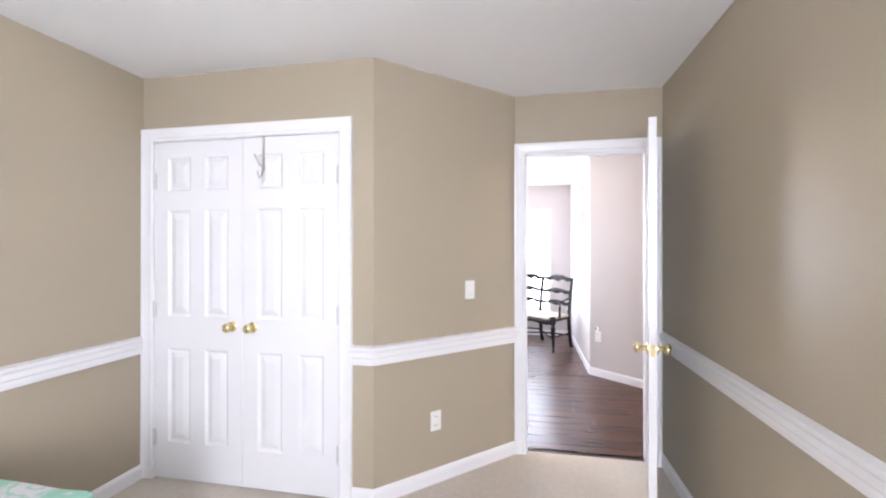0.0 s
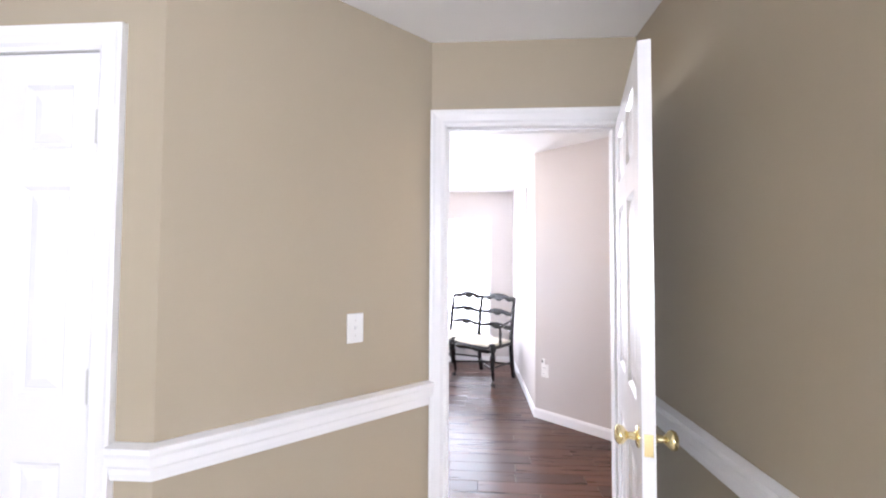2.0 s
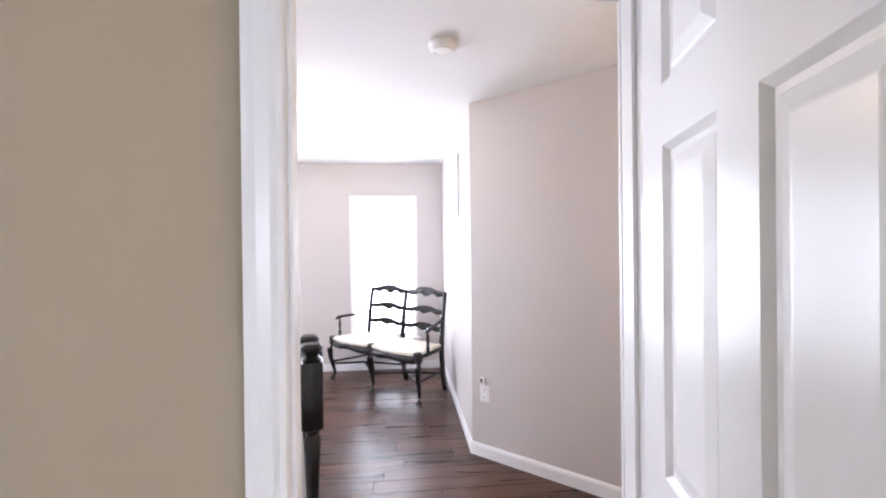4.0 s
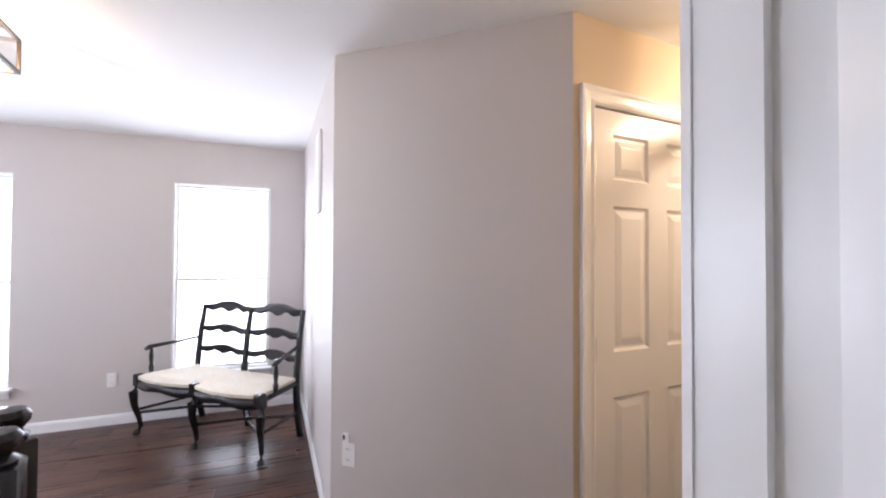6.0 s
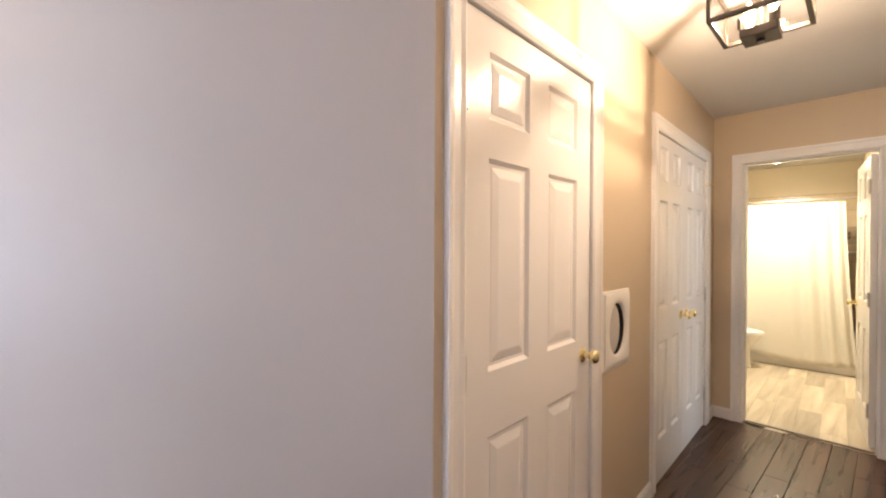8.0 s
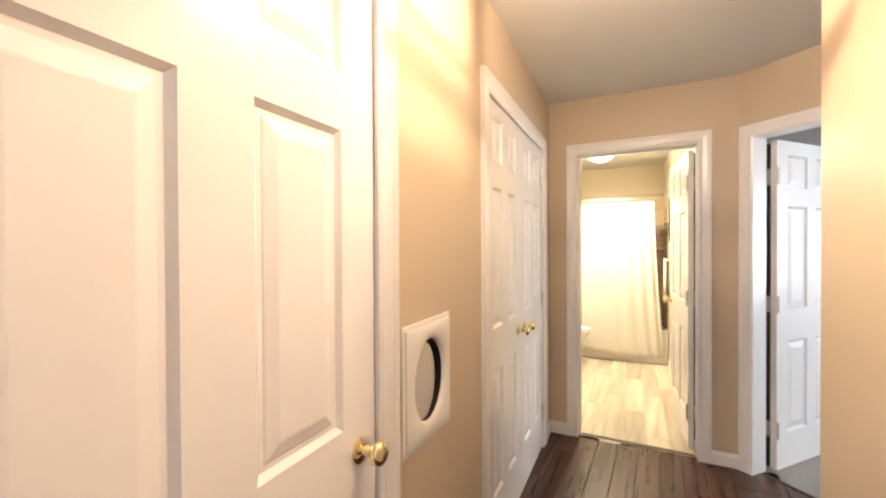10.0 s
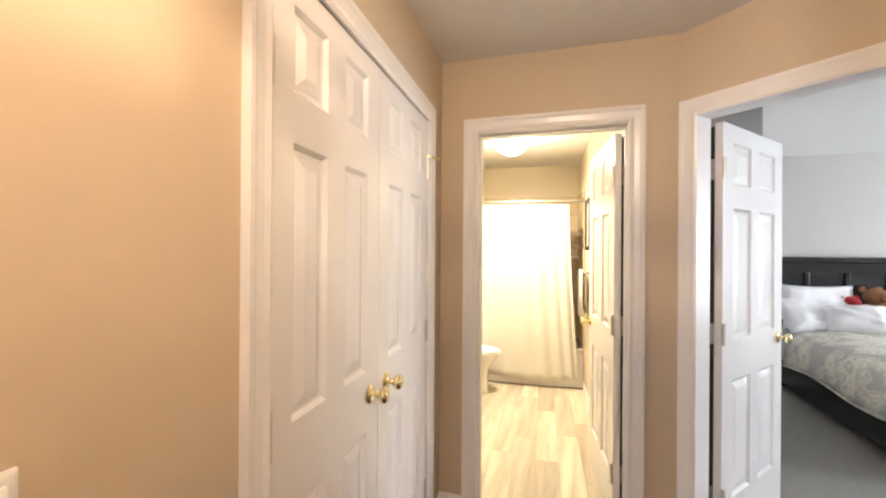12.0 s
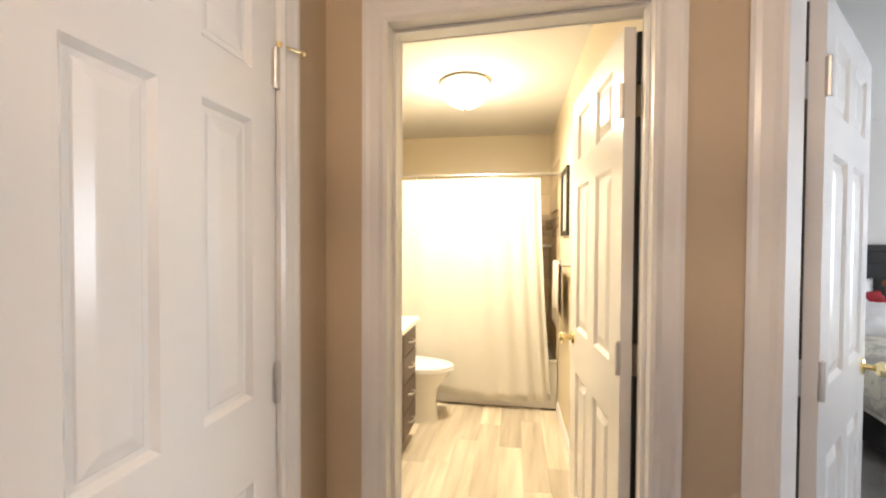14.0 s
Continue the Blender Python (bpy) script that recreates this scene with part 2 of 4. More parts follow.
def tube(pts, radii, n=8, bm=None, flat=1.0):
    """A rounded bar along points with a radius for each."""
    own = bmesh.new()
    pts = [Vector(p) for p in pts]
    if not hasattr(radii, "__len__"):
        radii = [radii] * len(pts)
    rings = []
    for i, p in enumerate(pts):
        d = (pts[min(i + 1, len(pts) - 1)] - pts[max(i - 1, 0)]).normalized()
        side = d.cross(Vector((0, 0, 1)))
        side = side.normalized() if side.length > 0.2 else Vector((1, 0, 0))
        up = side.cross(d)
        rings.append([own.verts.new(p + radii[i] * (math.cos(2 * math.pi * k / n) * side + flat * math.sin(2 * math.pi * k / n) * up)) for k in range(n)])
    for a, b in zip(rings, rings[1:]):
        for k in range(n):
            own.faces.new((a[k], a[(k + 1) % n], b[(k + 1) % n], b[k]))
    own.faces.new(rings[0][::-1])
    own.faces.new(rings[-1])
    return merged(bm, own)


def sphere(place, size, bm=None, wobble=0.0, seg=16):
    own = bmesh.new()
    bmesh.ops.create_uvsphere(own, u_segments=seg, v_segments=seg // 2 + 2, radius=1)
    for v in own.verts:
        k = 1 + wobble * noise.noise(v.co * 2.3 + Vector(place))
        v.co = Vector(place) + Vector((v.co.x * size[0], v.co.y * size[1], v.co.z * size[2])) * k
    return merged(bm, own)


def line(p, q):
    """The pose of a wall: x along it, y to its left, and its length."""
    d = Vector((q[0] - p[0], q[1] - p[1], 0))
    return pose(p[0], p[1], 0, 0, 0, math.degrees(math.atan2(d.y, d.x))), d.length


def mitre(pts, i, off):
    """Point i of a closed loop moved by off to the right."""
    p0, p, p1 = (Vector(pts[(i + k) % len(pts)]) for k in (-1, 0, 1))
    a, b = (p - p0).normalized(), (p1 - p).normalized()
    na, nb = Vector((a.y, -a.x)), Vector((b.y, -b.x))
    return p + (na + nb) * (off / max(0.3, 1 + na.dot(nb)))


def room_walls(pts, mat, names, openings, bottoms, thick=0.057, top=CEIL, other=(), second=None):
    """Walls round a room whose inside lies left of the loop. openings: wall number to (s0, s1, z0, z1)."""
    for i, name in enumerate(names):
        m, length = line(pts[i], pts[(i + 1) % len(pts)])
        inv = m.inverted()
        o0, o1 = (inv @ Vector((*mitre(pts, k, thick), 0)) for k in (i, (i + 1) % len(pts)))
        bm, s = bmesh.new(), 0.0
        z0 = bottoms.get(i, 0.0)

        def column(a, b, za, zb):
            prism([(a, 0), (b, 0), (o1.x if b == length else b, -thick), (o0.x if a == 0.0 else a, -thick)][::-1], za, zb, bm)
        for a, b, za, zb in sorted(openings.get(i, [])):
            column(s, a, z0, top)
            if za > z0:
                column(a, b, z0, za)
            column(a, b, zb, top)
            s = b
        column(s, length, z0, top)
        ob = part(name, bm, second if i in other else mat)
        ob.matrix_world = m
        tagged(ob, kind="structure")


def sweep(name, profile, pts, mat, label=""):
    """A moulding along a line of floor points; profile: (distance into the room, to the left; height)."""
    bm, rings = bmesh.new(), []
    for i, p in enumerate(pts):
        p = Vector(p)
        a = (p - Vector(pts[i - 1])).normalized() if i else None
        b = (Vector(pts[i + 1]) - p).normalized() if i < len(pts) - 1 else None
        a, b = a or b, b or a
        na, nb = Vector((-a.y, a.x)), Vector((-b.y, b.x))
        n = (na + nb) / max(0.3, 1 + na.dot(nb))
        rings.append([bm.verts.new((p.x + n.x * d, p.y + n.y * d, z)) for d, z in profile])
    k = len(profile)
    for a, b in zip(rings, rings[1:]):
        for j in range(k):
            bm.faces.new((a[j], b[j], b[(j + 1) % k], a[(j + 1) % k]))
    bm.faces.new(rings[0])
    bm.faces.new(rings[-1][::-1])
    return tagged(part(name, bm, mat), label, kind="structure")


BASE = [(0.001, 0), (0.014, 0), (0.014, 0.065), (0.009, 0.078), (0.004, 0.085), (0.001, 0.085)]
RAIL = [(0.001, 0.755), (0.012, 0.755), (0.016, 0.775), (0.016, 0.79), (0.024, 0.80), (0.024, 0.825), (0.034, 0.84), (0.034, 0.855), (0.001, 0.862)]
CASE = [(-0.005, 0.0), (-0.005, 0.010), (0.006, 0.016), (0.022, 0.012), (0.048, 0.015), (0.060, 0.020), (0.072, 0.020), (0.074, 0.0)]


def door_frame(name, m, s0, s1, top, y0, y1, sides=(1, 1), label="white painted door casing"):
    """Casings round an opening in a wall with pose m, its jamb from y0 (outer) to y1 (inner, facing the room on the left)."""
    root = tagged(thing(name, m, label, "door frame"), kind="structure")
    for side, on in zip((1, -1), sides):
        if not on:
            continue
        bm, rings = bmesh.new(), []
        face = y1 if side > 0 else y0
        for s, z, ox, oz in ((s0, 0, -1, 0), (s0, top, -1, 1), (s1, top, 1, 1), (s1, 0, 1, 0)):
            rings.append([bm.verts.new((s + ox * o, face + side * d, z + oz * o)) for o, d in CASE])
        for a, b in zip(rings, rings[1:]):
            for j in range(len(CASE)):
                bm.faces.new((a[j], b[j], b[(j + 1) % len(CASE)], a[(j + 1) % len(CASE)]))
        bm.faces.new(rings[0])
        bm.faces.new(rings[-1])
        part("casing", bm, TRIM, root)
    jamb = box(s0 - 0.016, s0 + 0.003, y0, y1, 0, top, 0.001)
    box(s1 - 0.003, s1 + 0.016, y0, y1, 0, top, 0.001, jamb)
    box(s0, s1, y0, y1, top - 0.003, top + 0.016, 0.001, jamb)
    part("jamb", jamb, TRIM, root)
    mid = (y0 + y1) / 2
    stop = box(s0 + 0.003, s0 + 0.013, mid - 0.016, mid + 0.016, 0, top - 0.003)
    box(s1 - 0.013, s1 - 0.003, mid - 0.016, mid + 0.016, 0, top - 0.003, 0, stop)
    box(s0 + 0.013, s1 - 0.013, mid - 0.016, mid + 0.016, top - 0.013, top - 0.003, 0, stop)
    if sides[1]:
        part("stop", stop, TRIM, root)
    else:
        stop.free()
    return root


KNOB = [(0.031, 0.0), (0.031, 0.004), (0.026, 0.008), (0.012, 0.011), (0.010, 0.028), (0.016, 0.034), (0.026, 0.043), (0.0275, 0.052), (0.024, 0.060), (0.014, 0.065), (0.004, 0.066)]


def knob(root, x, z, side, y):
    k = part("doorknob", lathe(KNOB, pose(x, y, z, 90 if side < 0 else -90), 20), BRASS, root, "polished brass round knob", smooth=40)
    return k


def panel_door(name, m, w, label, thick=0.035, h=2.02, knobs=(1, 1), hinges=True, flip=False, group="", latch=True, knob_x=None, knob_z=0.935, lift=0.0, stile=None, mull=0.10):
    """Six-panel leaf: hinge edge at x = 0, the face y = 0 towards -y and y = thick behind."""
    root = thing(name, m, label, "door", group)
    st = stile or (0.112 if w > 0.68 else 0.095)
    pw = (w - 2 * st - mull) / 2
    cols = ((st, st + pw), (w - st - pw, w - st))
    rows = tuple((a + lift, b + lift) for a, b in ((0.225, 0.79), (0.985, 1.62), (1.735, 1.935)))
    bm = bmesh.new()
    xs = [0, cols[0][0], cols[0][1], cols[1][0], cols[1][1], w]
    zs = [0.008, rows[0][0], rows[0][1], rows[1][0], rows[1][1], rows[2][0], rows[2][1], h]
    for face, sgn in ((0.0, 1), (thick, -1)):
        for i in range(5):
            for j in range(7):
                x0, x1, z0, z1 = xs[i], xs[i + 1], zs[j], zs[j + 1]
                r0 = [bm.verts.new((x, face, z)) for x, z in ((x0, z0), (x1, z0), (x1, z1), (x0, z1))]
                if i % 2 and j % 2:
                    a, d = 0.012, 0.011
                    r1 = [bm.verts.new((x, face + sgn * d, z)) for x, z in ((x0 + a, z0 + a), (x1 - a, z0 + a), (x1 - a, z1 - a), (x0 + a, z1 - a))]
                    for k in range(4):
                        bm.faces.new((r0[k], r0[(k + 1) % 4], r1[(k + 1) % 4], r1[k]))
                    bm.faces.new(r1)
                else:
                    bm.faces.new(r0)
    for a, b in (((0, 0), (w, 0)), ((w, 0), (w, h)), ((w, h), (0, h)), ((0, h), (0, 0))):
        bm.faces.new([bm.verts.new(c) for c in ((a[0], 0, max(a[1], 0.008)), (b[0], 0, max(b[1], 0.008)), (b[0], thick, max(b[1], 0.008)), (a[0], thick, max(a[1], 0.008)))])
    bmesh.ops.remove_doubles(bm, verts=bm.verts[:], dist=0.0002)
    part("slab", bm, DOORW, root)
    for c in cols:
        for r in rows:
            pb = bmesh.new()
            for face, sgn in ((0.0, 1), (thick, -1)):
                rings = []
                for a, d in ((0.022, 0.0112), (0.026, 0.009), (0.050, 0.0025), (0.054, 0.002)):
                    rings.append([pb.verts.new((x, face + sgn * d, z)) for x, z in ((c[0] + a, r[0] + a), (c[1] - a, r[0] + a), (c[1] - a, r[1] - a), (c[0] + a, r[1] - a))])
                for q0, q1 in zip(rings, rings[1:]):
                    for k in range(4):
                        pb.faces.new((q0[k], q0[(k + 1) % 4], q1[(k + 1) % 4], q1[k]))
                pb.faces.new(rings[-1])
            part("panel", pb, DOORW, root)
    kx = w - 0.06 if knob_x is None else knob_x
    if knobs[0]:
        knob(root, kx, knob_z, -1, 0.0)
    if knobs[1]:
        knob(root, kx, knob_z, 1, thick)
    if latch:
        part("latch_plate", box(w - 0.001, w + 0.0015, thick / 2 - 0.012, thick / 2 + 0.012, knob_z - 0.03, knob_z + 0.03, 0.0005), BRASS, root, "brass latch plate")
    if hinges:
        for z in (0.25, 1.02, 1.80):
            hb = lathe([(0.009, -0.05), (0.009, 0.05), (0.003, 0.055)], pose(0.004, -0.005 if not flip else thick + 0.005, z), 10)
            box(-0.001, 0.018, (-0.0015 if not flip else thick), (0.0005 if not flip else thick + 0.0015), z - 0.044, z + 0.044, 0, hb)
            part("hinge", hb, HINGE, root, "steel butt hinge")
    return root


def wall_plate(name, m, label, outlet=False):
    """A cover plate on a wall; local y points out of the wall."""
    root = thing(name, m, label, "switch" if not outlet else "outlet")
    part("plate", box(-0.036, 0.036, 0.0005, 0.006, -0.058, 0.058, 0.0025), PLASTIC, root)
    if outlet:
        for z in (-0.026, 0.026):
            s = part("socket", lathe([(0.016, 0), (0.016, 0.002), (0.014, 0.003)], pose(0, 0.006, z, -90), 16), PLASTIC, root)
            for x in (-0.006, 0.006):
                part("slot", box(x - 0.0012, x + 0.0012, 0.0085, 0.0095, z - 0.004, z + 0.006), DARK, s, "dark slot")
    else:
        part("toggle", box(-0.005, 0.005, 0.006, 0.016, -0.004, 0.010, 0.001), PLASTIC, root)
        for z in (-0.03, 0.03):
            part("screw", lathe([(0.003, 0), (0.003, 0.001)], pose(0, 0.006, z, -90), 10), STEEL, root)
    return root


def plate_pose(p, q, s, z, off=0.0):
    """On the wall p to q, s along it, facing the room on its left."""
    m, _ = line(p, q)
    return m @ pose(s, off, z)


# ---- the shell ----
BED = [(-1.717, -1.2), (1.437, -1.2), (1.437, 3.641), (0.505, 3.641), (-0.235, 2.90), (-1.717, 2.90)]
HALL = [(-2.6, 3.741), (1.40, 3.741), (3.842, 3.918), (3.842, 2.137), (5.393, 3.90), (5.393, 5.07), (2.14, 4.866), (1.28, 5.645), (1.28, 7.76), (-2.6, 7.76)]
BF = pose(5.513, 4.12, 0, 0, 0, 3.6)
BATH = [tuple((BF @ Vector((x, y, 0))).xy) for x, y in ((0, 0), (2.95, 0), (2.95, 1.65), (0, 1.65))]
MAST = [(4.16, -1.5), (8.55, -1.5), (8.55, 3.13), (6.6, 3.13), (6.6, 3.95), (5.597, 3.95), (4.16, 2.317)]
DU = math.hypot(1.551, 1.763)

room_walls(BED, TAN, ["wall_bedroom_south", "wall_bedroom_east", "wall_bedroom_north", "wall_bedroom_angled", "wall_bedroom_closet", "wall_bedroom_west"],
           {0: [(1.775, 2.825, 0.7, 2.1)], 1: [(0.3, 1.3, 0.95, 2.1)], 2: [(0.085, 0.864, 0, 2.03)], 4: [(0.195, 1.41, 0, 2.04)]}, {})
room_walls(HALL, GREIGE, ["wall_hall_south", "wall_hall_right", "wall_hall_return", "wall_hall_angled", "wall_hall_bath", "wall_hall_left", "wall_landing_angled",
                          "wall_landing_east", "wall_landing_north", "wall_landing_west"],
           {0: [(3.173, 3.952, 0, 2.03)], 3: [(DU - 0.835, DU - 0.075, 0, 2.03)], 4: [(0.221, 0.968, 0, 2.035)],
            5: [(0.273, 1.492, 0, 2.04), (1.962, 2.162, 0.877, 1.117), (2.328, 3.151, 0, 2.06)], 8: [(1.28 - 0.976, 1.28 - 0.19, 0.37, 2.05), (1.28 + 0.882, 1.28 + 1.69, 0.37, 2.05)],
            9: [(0.91, 2.21, 0.5, 2.1)]}, {0: -2.7, 8: -2.7, 9: -2.7}, other=(1, 2, 3, 4, 5), second=HALLTAN)
room_walls(BATH, BATHP, ["wall_bath_south", "wall_bath_east", "wall_bath_north", "wall_bath_west"], {3: [(0.87, 1.645, 0, 2.035)]}, {})
room_walls(MAST, MASTER, ["wall_master_south", "wall_master_east", "wall_master_bump", "wall_master_bump_2", "wall_master_north", "wall_master_angled", "wall_master_west"],
           {0: [(1.29, 3.39, 0.7, 2.1)], 5: [(0.248, 1.008, 0, 2.03)]}, {})

tagged(part("ceiling", box(-3.0, 9.0, -1.9, 8.1, CEIL, CEIL + 0.12), WHITEC), "flat white painted ceiling", kind="structure")
tagged(part("floor_bedroom", prism([(-1.75, -1.3), (1.46, -1.3), (1.46, 3.70), (-1.75, 3.70)], -0.2, 0.0), CARPET), "cream cut-pile carpet", kind="structure")
tagged(part("floor_master", prism([(4.1, -1.6), (8.6, -1.6), (8.6, 4.0), (5.53, 3.95), (4.1, 2.33)], -0.2, 0.0), CARPETG), "grey cut-pile carpet", kind="structure")
floor_hall = tagged(part("floor_hall", prism([(0.20, 3.701), (1.4, 3.701), (5.46, 3.70), (5.45, 5.2), (2.2, 5.0), (1.32, 5.72), (1.32, 7.8), (-2.65, 7.8), (-2.6, 6.47), (-1.20, 6.47), (0.20, 5.02)], -0.25, -0.012), BLACKW),
                    "dark brown wood plank floor", kind="structure")
floor_return = tagged(part("floor_recess", prism([(3.80, 2.1), (5.40, 3.86), (5.40, 3.70), (3.80, 3.70)][::-1], -0.25, -0.013), BLACKW), kind="structure")
floor_bath = tagged(part("floor_bath", box(-0.12, 2.95, 0, 1.65, -0.2, -0.009), GROUT), "light wood-look plank tile floor", kind="structure")
floor_bath.matrix_world = BF
tagged(part("floor_lower", box(-5.5, 2, 3, 7.9, -2.9, -2.7), HALLWOOD), kind="structure")
# faces of the stairwell under the landing
m, L = line((0.20, 5.02), (-1.20, 6.47))
f = tagged(part("stairwell_fascia", box(0, L, -0.012, 0.0, -2.7, -0.012), TRIM), kind="structure")
f.matrix_world = m
tagged(part("stairwell_wall", box(-2.6, -1.2, 6.47, 6.48, -2.7, -0.012), GREIGE), kind="structure")

# baseboards and chair rail
sweep("baseboard", BASE, [(0.504, 3.640), (-0.235, 2.90), (-0.362, 2.90)], TRIM, "white painted baseboard")
sweep("baseboard", BASE, [(-1.713, 2.90), (-1.717, 2.90), (-1.717, -1.2), (1.437, -1.2), (1.437, 3.641), (1.430, 3.641)], TRIM, "white painted baseboard")
sweep("chair_rail", RAIL, [(0.504, 3.640), (-0.235, 2.90), (-0.362, 2.90)], TRIM, "white moulded chair rail")
sweep("chair_rail", RAIL, [(-1.713, 2.90), (-1.717, 2.90), (-1.717, -1.2), (1.437, -1.2), (1.437, 3.641), (1.430, 3.641)], TRIM, "white moulded chair rail")
hm, HLEN = line(HALL[5], HALL[6])


def on_left(s):
    v = hm @ Vector((s, 0, 0))
    return (v.x, v.y)


sweep("baseboard", BASE, [HALL[4], (5.393, 4.047)], TRIM)
sweep("baseboard", BASE, [(5.393, 4.942), HALL[5], on_left(0.205)], TRIM)
sweep("baseboard", BASE, [on_left(1.56), on_left(2.26)], TRIM)
sweep("baseboard", BASE, [on_left(3.219), HALL[6], HALL[7], HALL[8], HALL[9]], TRIM)
sweep("baseboard", BASE, [HALL[1], HALL[2], HALL[3]], TRIM)
for a, b in (((0, 0), (2.15, 0)),):
    sweep("baseboard", BASE, [tuple((BF @ Vector((*c, 0))).xy) for c in (a, b)], TRIM)
sweep("baseboard", BASE, [(8.55, -1.5), (8.55, 3.13), (6.6, 3.13), (6.6, 3.95), (5.6, 3.95)], TRIM)

# door frames and leaves
m, _ = line(BED[2], BED[3])
door_frame("door_frame_bedroom", m, 0.085, 0.864, 2.03, -0.100, 0.0)
a = math.degrees(math.atan2(2.90 - 3.635, 1.152 - 1.338))
panel_door("bedroom_door", pose(1.338, 3.630, 0, 0, 0, a), 0.748, "white six-panel door standing open into the tan bedroom", flip=True, knob_z=0.9)
m, _ = line(BED[4], BED[5])
door_frame("closet_frame_bedroom", m, 0.195, 1.41, 2.04, -0.057, 0.0, (1, 0))
cm, _ = line(BED[4], BED[5])
flipm = cm @ pose(0, 0, 0, 0, 0, 180)
panel_door("closet_door", flipm @ pose(-1.405, 0.004, 0), 0.601, "white six-panel closet door, closed, brass knob", knobs=(1, 0), group="bedroom closet doors", latch=False, knob_x=0.535, h=2.033)
panel_door("closet_door", flipm @ pose(-0.200, 0.039, 0, 0, 0, 180), 0.601, "white six-panel closet door with an over-door hook", knobs=(0, 1), group="bedroom closet doors", flip=True, latch=False, knob_x=0.535, h=2.033)
m, _ = line(HALL[3], HALL[4])
door_frame("door_frame_master", m, DU - 0.835, DU - 0.075, 2.03, -0.115, 0.0, (1, 0))
md = panel_door("master_bedroom_door", pose(5.449, 3.709, 0, 0, 0, math.degrees(math.atan2(3.275 - 3.742, 6.035 - 5.452))), 0.745, "white six-panel door standing open into the grey bedroom")
m, _ = line(HALL[4], HALL[5])
door_frame("door_frame_bath", m, 0.221, 0.968, 2.035, -0.125, 0.0)
bd = panel_door("bathroom_door", pose(5.548, 4.137, 0, 0, 0, 7.5), 0.715, "white six-panel door standing open into the bathroom", flip=True)
# Near-black strips put the shade of the hinge gaps into colour.
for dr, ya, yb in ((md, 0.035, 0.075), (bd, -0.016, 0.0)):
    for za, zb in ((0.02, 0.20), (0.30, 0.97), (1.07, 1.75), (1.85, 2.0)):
        part("gap_shade", box(-0.010, 0.002, ya, yb, za, zb), DARK, dr, "near-black strip standing in for shade in the hinge gap")
door_frame("closet_frame_hall", hm, 0.273, 1.492, 2.04, -0.057, 0.0, (1, 0))
hflip = hm @ pose(0, 0, 0, 0, 0, 180)
panel_door("linen_closet_door", hflip @ pose(-1.487, 0.004, 0), 0.603, "white six-panel hall closet door, closed, brass knob", knobs=(1, 0), group="hall closet doors", latch=False, lift=0.03, knob_x=0.535, h=2.033)
panel_door("linen_closet_door", hflip @ pose(-0.278, 0.039, 0, 0, 0, 180), 0.603, "white six-panel hall closet door with a hinge-pin stop", knobs=(0, 1), group="hall closet doors", flip=True, latch=False, lift=0.03, knob_x=0.535, h=2.033)
door_frame("door_frame_hall", hm, 2.328, 3.151, 2.06, -0.057, 0.0, (1, 0))
panel_door("hall_door", hflip @ pose(-3.146, 0.004, 0), 0.813, "white six-panel hall door, closed, brass knob", knobs=(1, 0), latch=False, h=2.05, stile=0.12, mull=0.125, lift=0.014)
tagged(part("wall_behind_closets", box(0.2, 3.3, -0.12, -0.07, 0, CEIL), GREIGE), kind="structure").matrix_world = hm
tagged(part("wall_behind_closet_bedroom", box(0.1, 1.48, -0.13, -0.07, 0, CEIL), GREIGE), kind="structure").matrix_world = cm

# thresholds
for mm, s0, s1, y0, y1 in ((line(BED[2], BED[3])[0], 0.085, 0.864, -0.06, -0.045), (line(HALL[4], HALL[5])[0], 0.221, 0.968, -0.075, -0.045), (line(HALL[3], HALL[4])[0], DU - 0.835, DU - 0.075, -0.08, -0.06)):
    tagged(part("threshold", box(s0 + 0.014, s1 - 0.014, y0, y1, -0.05, 0.006, 0.003), ESPRESSO), "dark wood threshold strip", kind="structure").matrix_world = mm
tagged(part("floor_sill", prism([(5.44, 4.10), (5.53, 4.10), (5.53, 4.90), (5.44, 4.90)], -0.2, -0.009), GROUT), kind="structure")
tagged(part("floor_sill", prism([(0.5, 3.69), (1.4, 3.69), (1.4, 3.706), (0.5, 3.706)], -0.2, -0.004), HALLWOOD), kind="structure")


